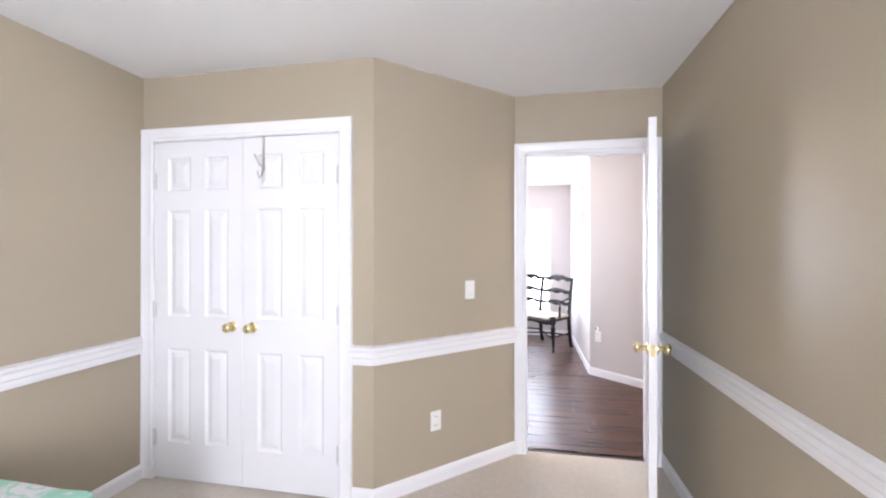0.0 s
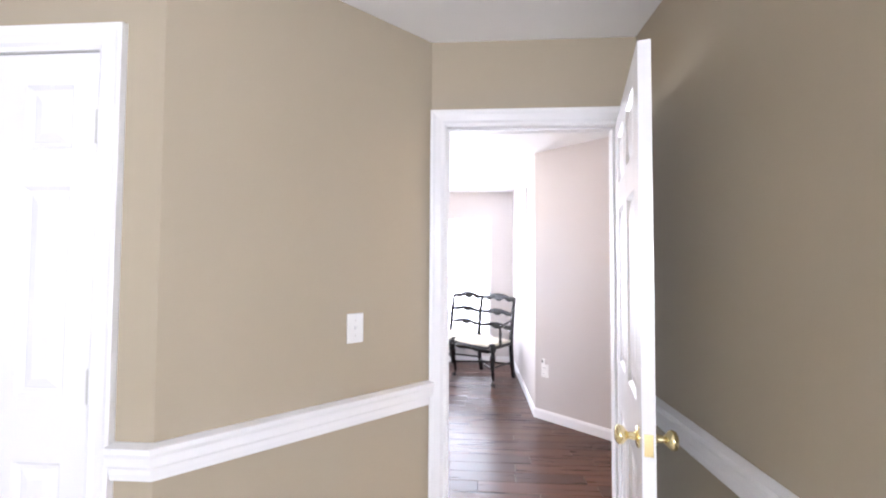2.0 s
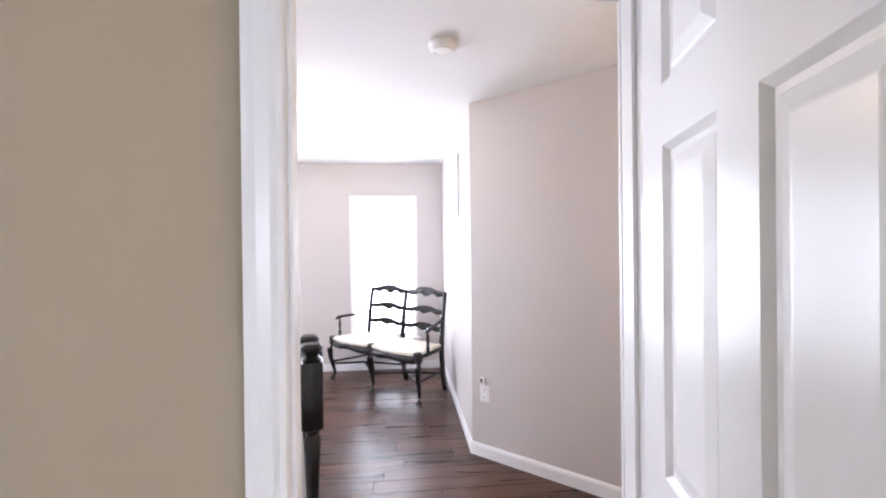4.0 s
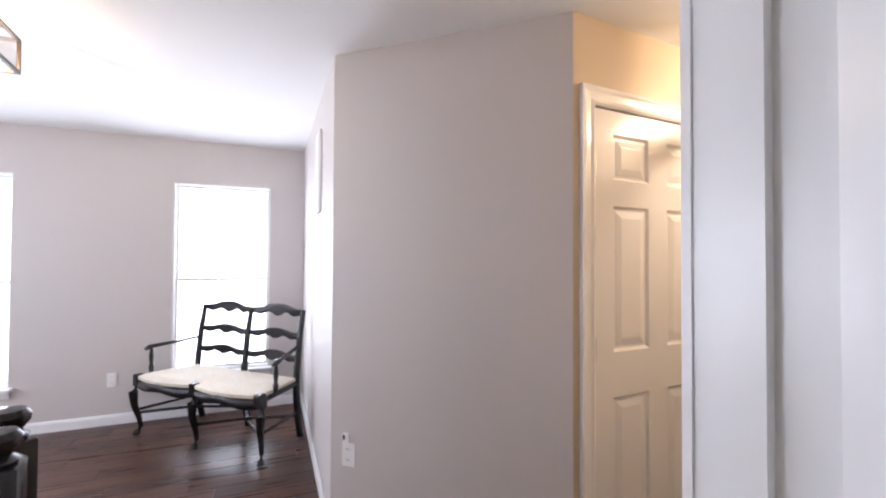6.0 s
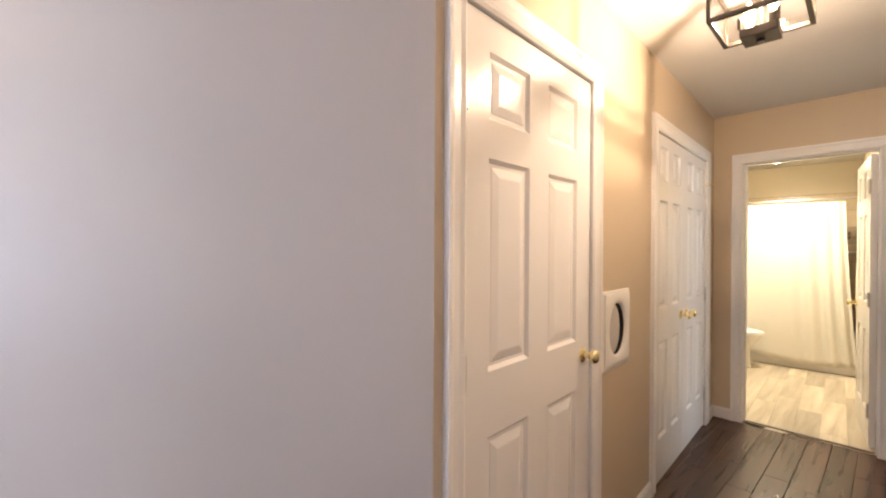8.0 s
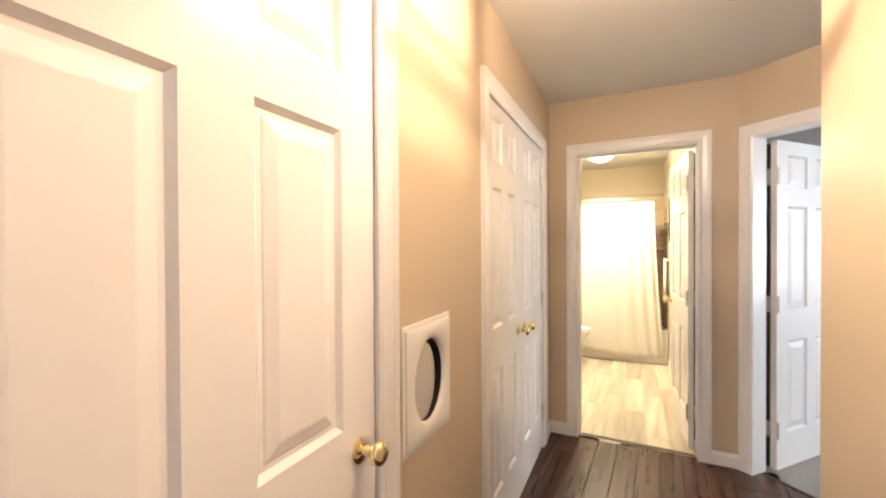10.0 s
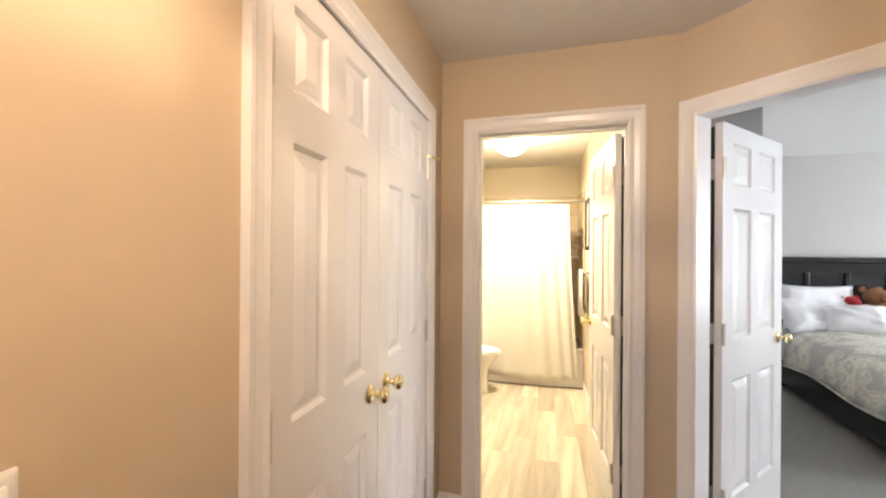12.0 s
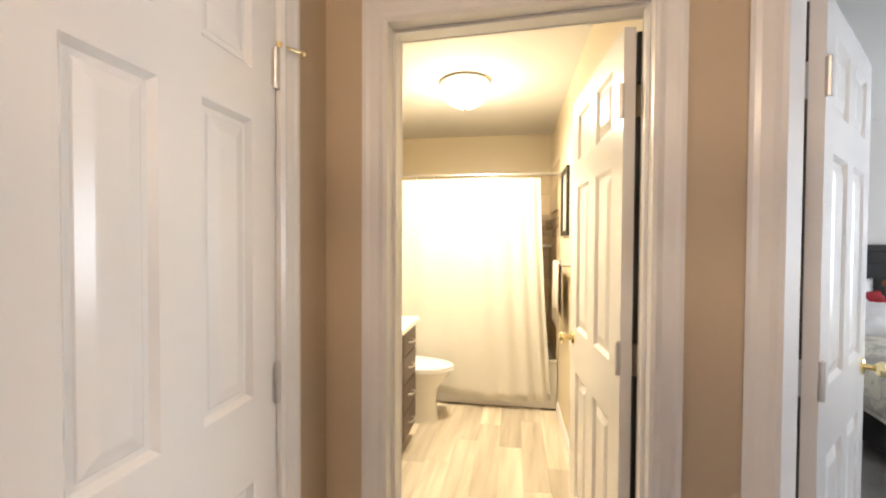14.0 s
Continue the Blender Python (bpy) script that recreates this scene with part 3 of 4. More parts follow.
# windows
def window(name, m, s0, s1, z0, z1, mid, label, sill=True):
    """Two sashes in a wall with pose m; outside lies at -y."""
    root = tagged(thing(name, m, label, "window"), kind="structure")
    fr = box(s0, s0 + 0.012, -0.13, -0.01, z0, z1)
    box(s1 - 0.012, s1, -0.13, -0.01, z0, z1, 0, fr)
    box(s0 + 0.012, s1 - 0.012, -0.13, -0.01, z1 - 0.012, z1, 0, fr)
    box(s0 + 0.012, s1 - 0.012, -0.13, -0.01, z0, z0 + 0.02, 0, fr)
    part("window_frame", fr, TRIM, root)
    for a, b, y in ((z0 + 0.02, mid + 0.015, -0.075), (mid - 0.015, z1 - 0.012, -0.105)):
        sh = box(s0 + 0.012, s0 + 0.032, y - 0.012, y + 0.012, a, b, 0.003)
        box(s1 - 0.032, s1 - 0.012, y - 0.012, y + 0.012, a, b, 0.003, sh)
        box(s0 + 0.032, s1 - 0.032, y - 0.012, y + 0.012, a, a + 0.022, 0.003, sh)
        box(s0 + 0.032, s1 - 0.032, y - 0.012, y + 0.012, b - 0.022, b, 0.003, sh)
        sash = part("sash", sh, TRIM, root)
        g = part("pane", box(s0 + 0.028, s1 - 0.028, y - 0.002, y + 0.002, a + 0.018, b - 0.018), GLASS, sash, "clear glass pane")
        g.visible_shadow = False
    if sill:
        part("window_sill", box(s0 - 0.03, s1 + 0.03, -0.05, 0.045, z0 - 0.022, z0 + 0.004, 0.005), TRIM, root)
        part("apron", box(s0 - 0.01, s1 + 0.01, 0.001, 0.014, z0 - 0.075, z0 - 0.022, 0.003), TRIM, root)
    return root


lm, _ = line(HALL[8], HALL[9])
window("window_1", lm, 1.28 + 0.882, 1.28 + 1.69, 0.37, 2.05, 1.19, "bright double-hung white window with a white sill")
window("window_2", lm, 1.28 - 0.976, 1.28 - 0.19, 0.37, 2.05, 1.19, "bright double-hung white window behind the bench")
wm, _ = line(HALL[9], HALL[0])
window("window_3", wm, 0.91, 2.21, 0.5, 2.1, 1.3, "unseen white double-hung window")
bm0, _ = line(BED[0], BED[1])
# Unseen, added window; its wall was chosen to steer the bedroom's light.
window("window_4", line(BED[1], BED[2])[0], 0.3, 1.3, 0.95, 2.1, 1.52, "unseen white double-hung window")
window("window_5", bm0, 1.775, 2.825, 0.7, 2.1, 1.4, "unseen white double-hung window")
mm0, _ = line(MAST[0], MAST[1])
window("window_6", mm0, 1.29, 3.39, 0.7, 2.1, 1.4, "wide unseen white double-hung window")

# ---- the stairs and their railing ----
for i in range(13):
    st = thing("stair_step", pose(0.20 - 0.25 * i, 0, -0.19 * (i + 1)), "dark wood stair tread over a white riser", "stair step", "flight of stairs")
    part("tread", box(-0.25, 0.02, 3.743, 5.0, -0.03, 0.0, 0.006), HALLWOOD, st)
    part("riser", box(-0.015, 0.0, 3.743, 5.0, 0.0, 0.178), TRIM, st)
    part("carriage", box(-0.25, 0.0, 4.985, 5.015, -0.4, -0.03), TRIM, st)
tagged(part("stair_nosing", box(0.185, 0.235, 3.743, 5.02, -0.03, 0.003, 0.008), HALLWOOD), "dark rounded stair nosing", kind="structure")


def newel(root, x, y, z0, top, ang=0.0):
    mpose = pose(x, y, 0, 0, 0, ang)
    b = lathe([(0.024, z0), (0.030, z0 + 0.05), (0.022, z0 + 0.09), (0.030, z0 + 0.3), (0.040, top - 0.48), (0.030, top - 0.45), (0.042, top - 0.43), (0.036, top - 0.415)], None, 18)
    box(-0.052, 0.052, -0.052, 0.052, top - 0.42, top - 0.09, 0.010, b)
    lathe([(0.040, top - 0.092), (0.048, top - 0.08), (0.032, top - 0.068), (0.038, top - 0.055), (0.050, top - 0.04), (0.052, top - 0.022), (0.040, top - 0.006), (0.012, top)], None, 20, b)
    box(-0.044, 0.044, -0.044, 0.044, z0, z0 + 0.02, 0.003, b)
    b.transform(mpose)
    part("newel_post", b, BLACKW, root, smooth=35)


def handrail(root, p, q):
    p, q = Vector(p), Vector(q)
    d = (q - p).normalized()
    side = d.cross(Vector((0, 0, 1))).normalized()
    up = side.cross(d)
    prof = [(-0.022, -0.03), (-0.026, -0.012), (-0.030, 0.004), (-0.026, 0.020), (-0.012, 0.029), (0.012, 0.029), (0.026, 0.020), (0.030, 0.004), (0.026, -0.012), (0.022, -0.03)]
    b = bmesh.new()
    rings = [[b.verts.new(e + side * x + up * z) for x, z in prof] for e in (p, q)]
    for k in range(len(prof)):
        j = (k + 1) % len(prof)
        b.faces.new((rings[0][k], rings[0][j], rings[1][j], rings[1][k]))
    b.faces.new(rings[0])
    b.faces.new(rings[1][::-1])
    part("handrail", b, BLACKW, root, "glossy black handrail", smooth=50)


def baluster(root, x, y, z0, z1, ang):
    b = box(-0.014, 0.014, -0.014, 0.014, z0, z0 + 0.14, 0.002)
    lathe([(0.012, z0 + 0.14), (0.016, z0 + 0.16), (0.010, z0 + 0.18), (0.015, z0 + 0.24), (0.010, z1 - 0.12), (0.009, z1)], None, 10, b)
    b.transform(pose(x, y, 0, 0, 0, ang))
    part("baluster", b, TRIM, root, smooth=40)


NA, NB, NF = (0.36, 4.88), (0.315, 5.03), (-1.17, 6.52)
guard = thing("guard_railing", pose(0, 0, 0), "black handrail and newels with white balusters along the landing", "railing")
newel(guard, NB[0], NB[1], 0.0, 0.98, 45)
newel(guard, NF[0], NF[1], 0.0, 0.98, 45)
handrail(guard, (NB[0] - 0.03, NB[1] + 0.03, 0.88), (NF[0] + 0.03, NF[1] - 0.03, 0.88))
part("shoe_rail", tube([(NB[0] - 0.04, NB[1] + 0.04, 0.012), (NF[0] + 0.04, NF[1] - 0.04, 0.012)], 0.028, 4, flat=0.5), BLACKW, guard)
n = 19
for i in range(n):
    k = (i + 0.6) / (n + 0.2)
    baluster(guard, NB[0] + k * (NF[0] - NB[0]), NB[1] + k * (NF[1] - NB[1]), 0.02, 0.855, 45)
srail = thing("stair_railing", pose(0, 0, 0), "black descending handrail with white balusters beside the stairs", "railing")
newel(srail, NA[0], NA[1], 0.0, 0.97, 12)
SL = 0.19 / 0.25
handrail(srail, (0.33, 4.88, 0.83), (-2.2, 4.88, 0.83 - 2.53 * SL))
for i in range(18):
    x = 0.14 - 0.125 * i
    step = -0.19 * (int((0.20 - x) / 0.25) + 1)
    baluster(srail, x, 4.88, step, 0.83 - (0.33 - x) * SL - 0.03, 0)

# ---- bench ----


def bench(m):
    root = thing("bench", m, "black painted ladder-back settee with two cream rush seats", "bench")
    W, D, SZ = 1.24, 0.40, 0.455

    def tx(x, v):
        """The seat narrows from its front, v = 0, to its back, v = 1."""
        return x + v * (0.105 - 0.165 * x / W)
    for x in (0.0, W / 2, W):
        k = (x > 1) - (x < 0.1)
        pts = [(x, 0.0, SZ), (x + 0.01 * k, -0.02, SZ - 0.06), (x + 0.03 * k, -0.045, SZ - 0.12), (x + 0.025 * k, -0.04, 0.24), (x + 0.005 * k, -0.012, 0.13), (x, -0.002, 0.06), (x + 0.012 * k, -0.02, 0.025), (x + 0.02 * k, -0.03, 0.0)]
        part("leg", tube(pts, [0.034, 0.038, 0.034, 0.026, 0.019, 0.016, 0.024, 0.026], 10), BLACKW, root, smooth=50)
    for x in (0.0, W / 2, W):
        part("corner_block", box(x - 0.03, x + 0.03, -0.055, 0.005, SZ - 0.07, SZ + 0.022, 0.008), BLACKW, root)
    for x in (tx(0, 1), tx(W / 2, 1), tx(W, 1)):
        pts = [(x, D + 0.05, 0.0), (x, D + 0.02, 0.15), (x, D, 0.35), (x, D, 0.5), (x, D + 0.03, 0.77), (x, D + 0.07, 0.98)]
        part("back_post", tube(pts, [0.026, 0.026, 0.027, 0.027, 0.024, 0.020], 10), BLACKW, root, smooth=50)
    for x0, x1 in ((0.0, W / 2), (W / 2, W)):
        b0, b1 = tx(x0, 1), tx(x1, 1)
        for z, h, amp in ((0.958, 0.036, 0.024), (0.775, 0.031, 0.017), (0.605, 0.031, 0.017)):
            b, rings = bmesh.new(), []
            yb = D + max(0, (z - 0.5)) * 0.155
            for k in range(25):
                u = k / 24
                x = b0 + 0.01 + u * (b1 - b0 - 0.02)
                bell = math.exp(-((u - 0.5) / 0.17) ** 2)
                wave = 0.5 - 0.5 * math.cos(6 * math.pi * u)
                t = h * (0.62 + 0.5 * bell + 0.25 * wave)
                c = z + amp * (1.1 * math.sin(math.pi * u) + 0.35 * math.cos(6 * math.pi * u) - 0.35)
                bow = 0.015 * math.sin(math.pi * u)
                rings.append([b.verts.new((x, yb + bow + dy, c + dz)) for dy, dz in ((-0.010, -t), (0.010, -t), (0.012, 0), (0.010, t), (-0.010, t), (-0.012, 0))])
            for p, q in zip(rings, rings[1:]):
                for k in range(6):
                    b.faces.new((p[k], p[(k + 1) % 6], q[(k + 1) % 6], q[k]))
            b.faces.new(rings[0])
            b.faces.new(rings[-1][::-1])
            part("back_slat", b, BLACKW, root, smooth=50)
        # seat of woven rush, with four fields that meet in the middle
        b, grid = bmesh.new(), []
        nx, ny = 28, 22
        for layer in (0, 1):
            rows = []
            for j in range(ny + 1):
                row = []
                for i in range(nx + 1):
                    u, v = i / nx, j / ny
                    edge = min(u, 1 - u, v, 1 - v)
                    front = 0.06 * math.sin(math.pi * u) * (1 - v)
                    du, dv = abs(u - 0.5), abs(v - 0.5)
                    strand = math.sin((v if du > dv else u) * 95) * 0.0016
                    z = SZ + 0.012 + 0.018 * min(1, edge * 7) - 0.012 * (1 - abs(du - dv) * 2) * min(1, edge * 4) + strand if layer else SZ - 0.01
                    row.append(b.verts.new((tx(x0 - 0.012 + u * (x1 - x0 + 0.024 - 0.004), v), -0.035 - front + v * (D + 0.025 + front), z)))
                rows.append(row)
            for j in range(ny):
                for i in range(nx):
                    b.faces.new((rows[j][i], rows[j][i + 1], rows[j + 1][i + 1], rows[j + 1][i]))
            grid.append(rows)
        lo, hi = grid
        for i in range(nx):
            b.faces.new((lo[0][i], lo[0][i + 1], hi[0][i + 1], hi[0][i]))
            b.faces.new((lo[ny][i + 1], lo[ny][i], hi[ny][i], hi[ny][i + 1]))
        for j in range(ny):
            b.faces.new((lo[j + 1][0], lo[j][0], hi[j][0], hi[j + 1][0]))
            b.faces.new((lo[j][nx], lo[j + 1][nx], hi[j + 1][nx], hi[j][nx]))
        part("seat", b, RUSH, root, "cream woven rush seat", smooth=60)
        pts = [(x0 + u * (x1 - x0), -0.02 - 0.06 * math.sin(math.pi * u), SZ - 0.045 - 0.012 * math.sin(3 * math.pi * u)) for u in [k / 12 for k in range(13)]]
        part("apron", tube(pts, 0.024, 8, flat=1.6), BLACKW, root, smooth=60)
        part("back_seat_rail", tube([(b0, D, SZ - 0.03), (b1, D, SZ - 0.03)], 0.02, 8), BLACKW, root, smooth=60)
        part("stretcher", tube([(x0, 0.0, 0.17), ((x0 + x1) / 2, 0.17, 0.20), (b1, D + 0.02, 0.17)], 0.012, 8), BLACKW, root, smooth=60)
        part("stretcher", tube([(x1, 0.0, 0.17), ((x0 + x1) / 2, 0.17, 0.185), (b0, D + 0.02, 0.17)], 0.012, 8), BLACKW, root, smooth=60)
    for x in (0.0, W):
        part("side_rail", tube([(x, 0, SZ - 0.03), (tx(x, 1), D, SZ - 0.03)], 0.022, 8), BLACKW, root, smooth=60)
        part("stretcher", tube([(x, -0.01, 0.2), (tx(x, 1), D + 0.02, 0.2)], 0.012, 8), BLACKW, root, smooth=60)
        sx = 0.02 if x else -0.02
        part("armrest", tube([(tx(x, 1), D + 0.01, 0.705), (tx(x, 0.7) + sx, D - 0.12, 0.685), (tx(x, 0.3) + 1.5 * sx, 0.16, 0.675), (x + 2 * sx, 0.08, 0.665), (x + 2 * sx, 0.05, 0.65)], [0.016, 0.019, 0.021, 0.025, 0.018], 10, flat=0.7), BLACKW, root, smooth=60)
        part("arm_post", lathe([(0.014, SZ), (0.020, SZ + 0.05), (0.012, SZ + 0.07), (0.019, SZ + 0.13), (0.011, SZ + 0.19), (0.014, 0.66)], pose(x + 1.4 * sx, 0.09, 0), 12), BLACKW, root, smooth=50)
    return root


bench(pose(0.055, 7.455, 0, 0, 0, -44))


# ---- ceiling lamps ----
def cage_light(m, label, lift=0.0):
    root = thing("ceiling_light", m, label, "ceiling lamp", "cage ceiling lamps")
    part("canopy", box(-0.058, 0.058, -0.058, 0.058, -0.025, 0.0, 0.004), BRASS, root, "warm metal ceiling canopy")
    part("stem", lathe([(0.005, lift - 0.30), (0.005, -0.025)], None, 10), BRONZE, root)
    h, z0, z1, r = 0.131, lift - 0.255, lift - 0.115, 0.0075
    for x in (-h, h):
        for y in (-h, h):
            part("cage_post", box(x - r, x + r, y - r, y + r, z0 - r, z1 + r, 0.001), BRONZE, root)
    for z in (z0, z1):
        for s in (-h, h):
            part("cage_bar", box(-h + r, h - r, s - r, s + r, z - r, z + r, 0.001), BRONZE, root)
            part("cage_bar", box(s - r, s + r, -h + r, h - r, z - r, z + r, 0.001), BRONZE, root)
    t = 0.055
    part("cross_bar", box(-h + r, h - r, -0.006, 0.006, z1 - 0.006, z1 + 0.006), BRONZE, root)
    tray = part("lamp_tray", box(-t, t, -t, t, lift - 0.315, lift - 0.285, 0.003), BRONZE, root)
    part("finial", box(-0.012, 0.012, -0.012, 0.012, lift - 0.328, lift - 0.315, 0.002), BLACKW, tray)
    for x, y in ((-t, -t), (t, -t), (t, t), (-t, t)):
        part("tray_post", box(x - 0.005, x + 0.005, y - 0.005, y + 0.005, lift - 0.285, z0 + 0.01), BRONZE, root)
    for a in (-0.04, 0.04):
        s = part("socket", lathe([(0.014, -0.285), (0.014, -0.255), (0.012, -0.25)], pose(a, a, lift), 12), BRONZE, root)
        b = part("bulb", lathe([(0.010, -0.25), (0.012, -0.238), (0.018, -0.215), (0.018, -0.20), (0.013, -0.178), (0.006, -0.160), (0.002, -0.152)], pose(a, a, lift), 14), BULB, s, "lit clear bulb", smooth=60)
        b.visible_shadow = False
    for x in (-h, h):
        for g in (box(x - 0.0015, x + 0.0015, -h + r, h - r, z0 + r, z1 - r), box(-h + r, h - r, x - 0.0015, x + 0.0015, z0 + r, z1 - r)):
            p = part("glass_pane", g, GLASS, root, "clear glass side pane")
            p.visible_shadow = False
    return root


HALL_LAMP, LAND_LAMP = (3.265, 4.392), (-0.165, 5.735)
cage_light(pose(*HALL_LAMP, CEIL, 0, 0, 2), "square dark bronze cage lamp with lit bulbs, hall ceiling")
cage_light(pose(*LAND_LAMP, CEIL, 0, 0, 6), "square dark bronze cage lamp with lit bulbs, landing ceiling", 0.035)

# ---- bedroom things ----
m, L = line(BED[3], BED[4])


def along(p, q, x, y):
    """How far along the wall p to q the nearest point to x, y lies."""
    d = (Vector(q) - Vector(p)).normalized()
    return (Vector((x, y)) - Vector(p)).dot(d)


wall_plate("light_switch", plate_pose(BED[3], BED[4], along(BED[3], BED[4], 0.244, 3.349), 1.133), "white toggle light switch on the tan wall")
wall_plate("wall_outlet", plate_pose(BED[3], BED[4], along(BED[3], BED[4], 0.039, 3.192), 0.367), "white electrical outlet low on the tan wall", outlet=True)


def door_hook(m, label):
    root = thing("door_hook", m, label, "hook")
    part("strap", box(-0.008, 0.008, -0.004, -0.001, -0.20, 0.0, 0.0005), STEEL, root)
    part("clip", box(-0.010, 0.010, -0.006, 0.02, 0.0, 0.010, 0.001), STEEL, root)
    part("upper_hook", tube([(0, -0.004, -0.17), (-0.004, -0.03, -0.165), (-0.012, -0.055, -0.13), (-0.02, -0.06, -0.11)], 0.0055, 8), STEEL, root, smooth=60)
    part("lower_hook", tube([(0, -0.004, -0.17), (0, -0.02, -0.225), (0, -0.04, -0.24), (0, -0.055, -0.225), (0, -0.06, -0.205)], 0.0055, 8), STEEL, root, smooth=60)
    return root


door_hook(flipm @ pose(-0.665, 0.0, 2.031), "brushed metal hook hung over the closet door")

# bed with a green patterned quilt
bed = thing("small_bed", pose(-1.69, -0.075, 0), "low bed with a green and white patterned quilt", "bed")
part("frame", box(0.02, 0.83, 0.02, 1.93, 0.1, 0.28, 0.01), ESPRESSO, bed)
for x in (0.06, 0.79):
    for y in (0.06, 1.89):
        part("leg", box(x - 0.03, x + 0.03, y - 0.03, y + 0.03, 0, 0.1, 0.004), ESPRESSO, bed)
part("mattress", box(0.01, 0.84, 0.01, 1.95, 0.28, 0.53, 0.04), LINEN, bed, smooth=50)
b = box(0.0, 0.865, 0.3, 1.985, 0.34, 0.585, 0.05)
bmesh.ops.subdivide_edges(b, edges=b.edges[:], cuts=6, use_grid_fill=True)
for v in b.verts:
    v.co += 0.012 * noise.noise_vector(v.co * 6)
part("quilt", b, KIDQ, bed, "green, blue and white patterned quilt", smooth=70)

# ---- landing things ----
wall_plate("wall_outlet", plate_pose(HALL[8], HALL[9], 1.28 + 0.225, 0.37), "white electrical outlet on the grey wall", outlet=True)
wall_plate("light_switch", plate_pose(HALL[8], HALL[9], 1.28 + 1.93, 1.15), "white light switch on the grey wall")
so = along(HALL[6], HALL[7], 1.344, 5.56)
wall_plate("wall_outlet", plate_pose(HALL[6], HALL[7], so, 0.435), "white outlet on the angled greige wall", outlet=True)
pl = thing("plug_in_device", plate_pose(HALL[6], HALL[7], so + 0.012, 0.515), "small white plug-in device with a dark face", "device")
part("body", box(-0.015, 0.015, 0.001, 0.016, -0.022, 0.026, 0.005), PLASTIC, pl)
part("face", box(0.0, 0.012, 0.015, 0.018, -0.006, 0.018, 0.002), DARK, pl, "dark sensor window")
sd = thing("smoke_detector", pose(1.017, 4.81, CEIL), "round white smoke detector on the ceiling", "smoke detector")
part("body", lathe([(0.066, -0.0005), (0.068, -0.012), (0.062, -0.030), (0.045, -0.038), (0.012, -0.039)], None, 28), PLASTIC, sd, smooth=50)
part("vent_ring", lathe([(0.048, -0.0365), (0.048, -0.041), (0.040, -0.041), (0.040, -0.037)], None, 24), PLASTIC, sd)
fr = thing("thermostat_panel", plate_pose(HALL[7], HALL[8], 0.65, 1.95), "white framed panel on the bright landing wall", "wall panel")
part("frame", box(-0.10, 0.10, 0.001, 0.018, -0.26, 0.26, 0.004), TRIM, fr)
part("panel", box(-0.08, 0.08, 0.018, 0.022, -0.24, 0.24, 0.002), PLASTIC, fr)

# pet flap set in the hall wall
sv = along(HALL[5], HALL[6], 3.335, 4.942)
pf = thing("pet_flap", plate_pose(HALL[5], HALL[6], sv, 0.997), "square white plate with a round grey flap", "pet door")
b, rings = bmesh.new(), []
N = 40
for sz, kind in ((0, "s0"), (1, "s1"), (2, "s2"), (3, "c0"), (4, "c1"), (5, "c2")):
    ring = []
    for k in range(N):
        a = 2 * math.pi * k / N
        c, s = math.cos(a), math.sin(a)
        q = 1 / max(abs(c), abs(s))
        hw, hh = 0.143, 0.165
        r = {"s0": (hw * c * q, 0.0055, hh * s * q), "s1": (hw * c * q, 0.012, hh * s * q), "s2": ((hw - 0.014) * c * q, 0.018, (hh - 0.014) * s * q),
             "c0": (0.108 * c, 0.016, 0.130 * s), "c1": (0.101 * c, 0.012, 0.123 * s), "c2": (0.098 * c, 0.002, 0.119 * s)}[kind]
        ring.append(b.verts.new(r))
    rings.append(ring)
for p, q in zip(rings, rings[1:]):
    for k in range(N):
        b.faces.new((p[k], p[(k + 1) % N], q[(k + 1) % N], q[k]))
part("plate", b, PLASTIC, pf, smooth=45)
bp, rings = bmesh.new(), []
for hw, hh, yy in ((0.156, 0.178, 0.0005), (0.156, 0.178, 0.005), (0.152, 0.174, 0.0065), (0.142, 0.164, 0.0065)):
    rings.append([bp.verts.new((x * hw, yy, z * hh)) for x, z in ((-1, -1), (1, -1), (1, 1), (-1, 1))])
for p, q in zip(rings, rings[1:]):
    for k in range(4):
        bp.faces.new((p[k], p[(k + 1) % 4], q[(k + 1) % 4], q[k]))
part("back_plate", bp, PLASTIC, pf)
# Tunnel walls and back coloured near black, standing in for the recess's shade.
b = bmesh.new()
rings = [[b.verts.new((u * math.cos(2 * math.pi * k / 32), yy, w * math.sin(2 * math.pi * k / 32))) for k in range(32)] for u, w, yy in ((0.0985, 0.1195, 0.003), (0.094, 0.115, -0.051))]
for k in range(32):
    b.faces.new((rings[0][k], rings[0][(k + 1) % 32], rings[1][(k + 1) % 32], rings[1][k]))
b.faces.new(rings[1])
part("tunnel", b, DARK, pf, "opening coloured near black for its shade")
b = lathe([(0.07, 0.0), (0.07, 0.004), (0.066, 0.006)], pose(0.018, -0.006, 0.0, -90) @ Matrix.Diagonal((1.06, 1.60, 1, 1)), 28)
part("flap", b, GREY, pf, "grey round flap", smooth=40)
stop = thing("door_stop", hflip @ pose(-0.272, -0.004, 1.86), "small brass hinge-pin door stop on the hall closet", "door stop")
part("arm", tube([(0, 0, 0), (0.02, -0.014, 0.002), (0.05, -0.03, 0.002)], 0.0045, 8), BRASS, stop, smooth=60)
part("tip", lathe([(0.008, 0), (0.009, 0.006), (0.005, 0.012)], pose(0.05, -0.03, 0.002, 90, 0, 50), 10), BRASS, stop, smooth=50)
part("collar", lathe([(0.009, -0.006), (0.009, 0.008)], None, 10), BRASS, stop)

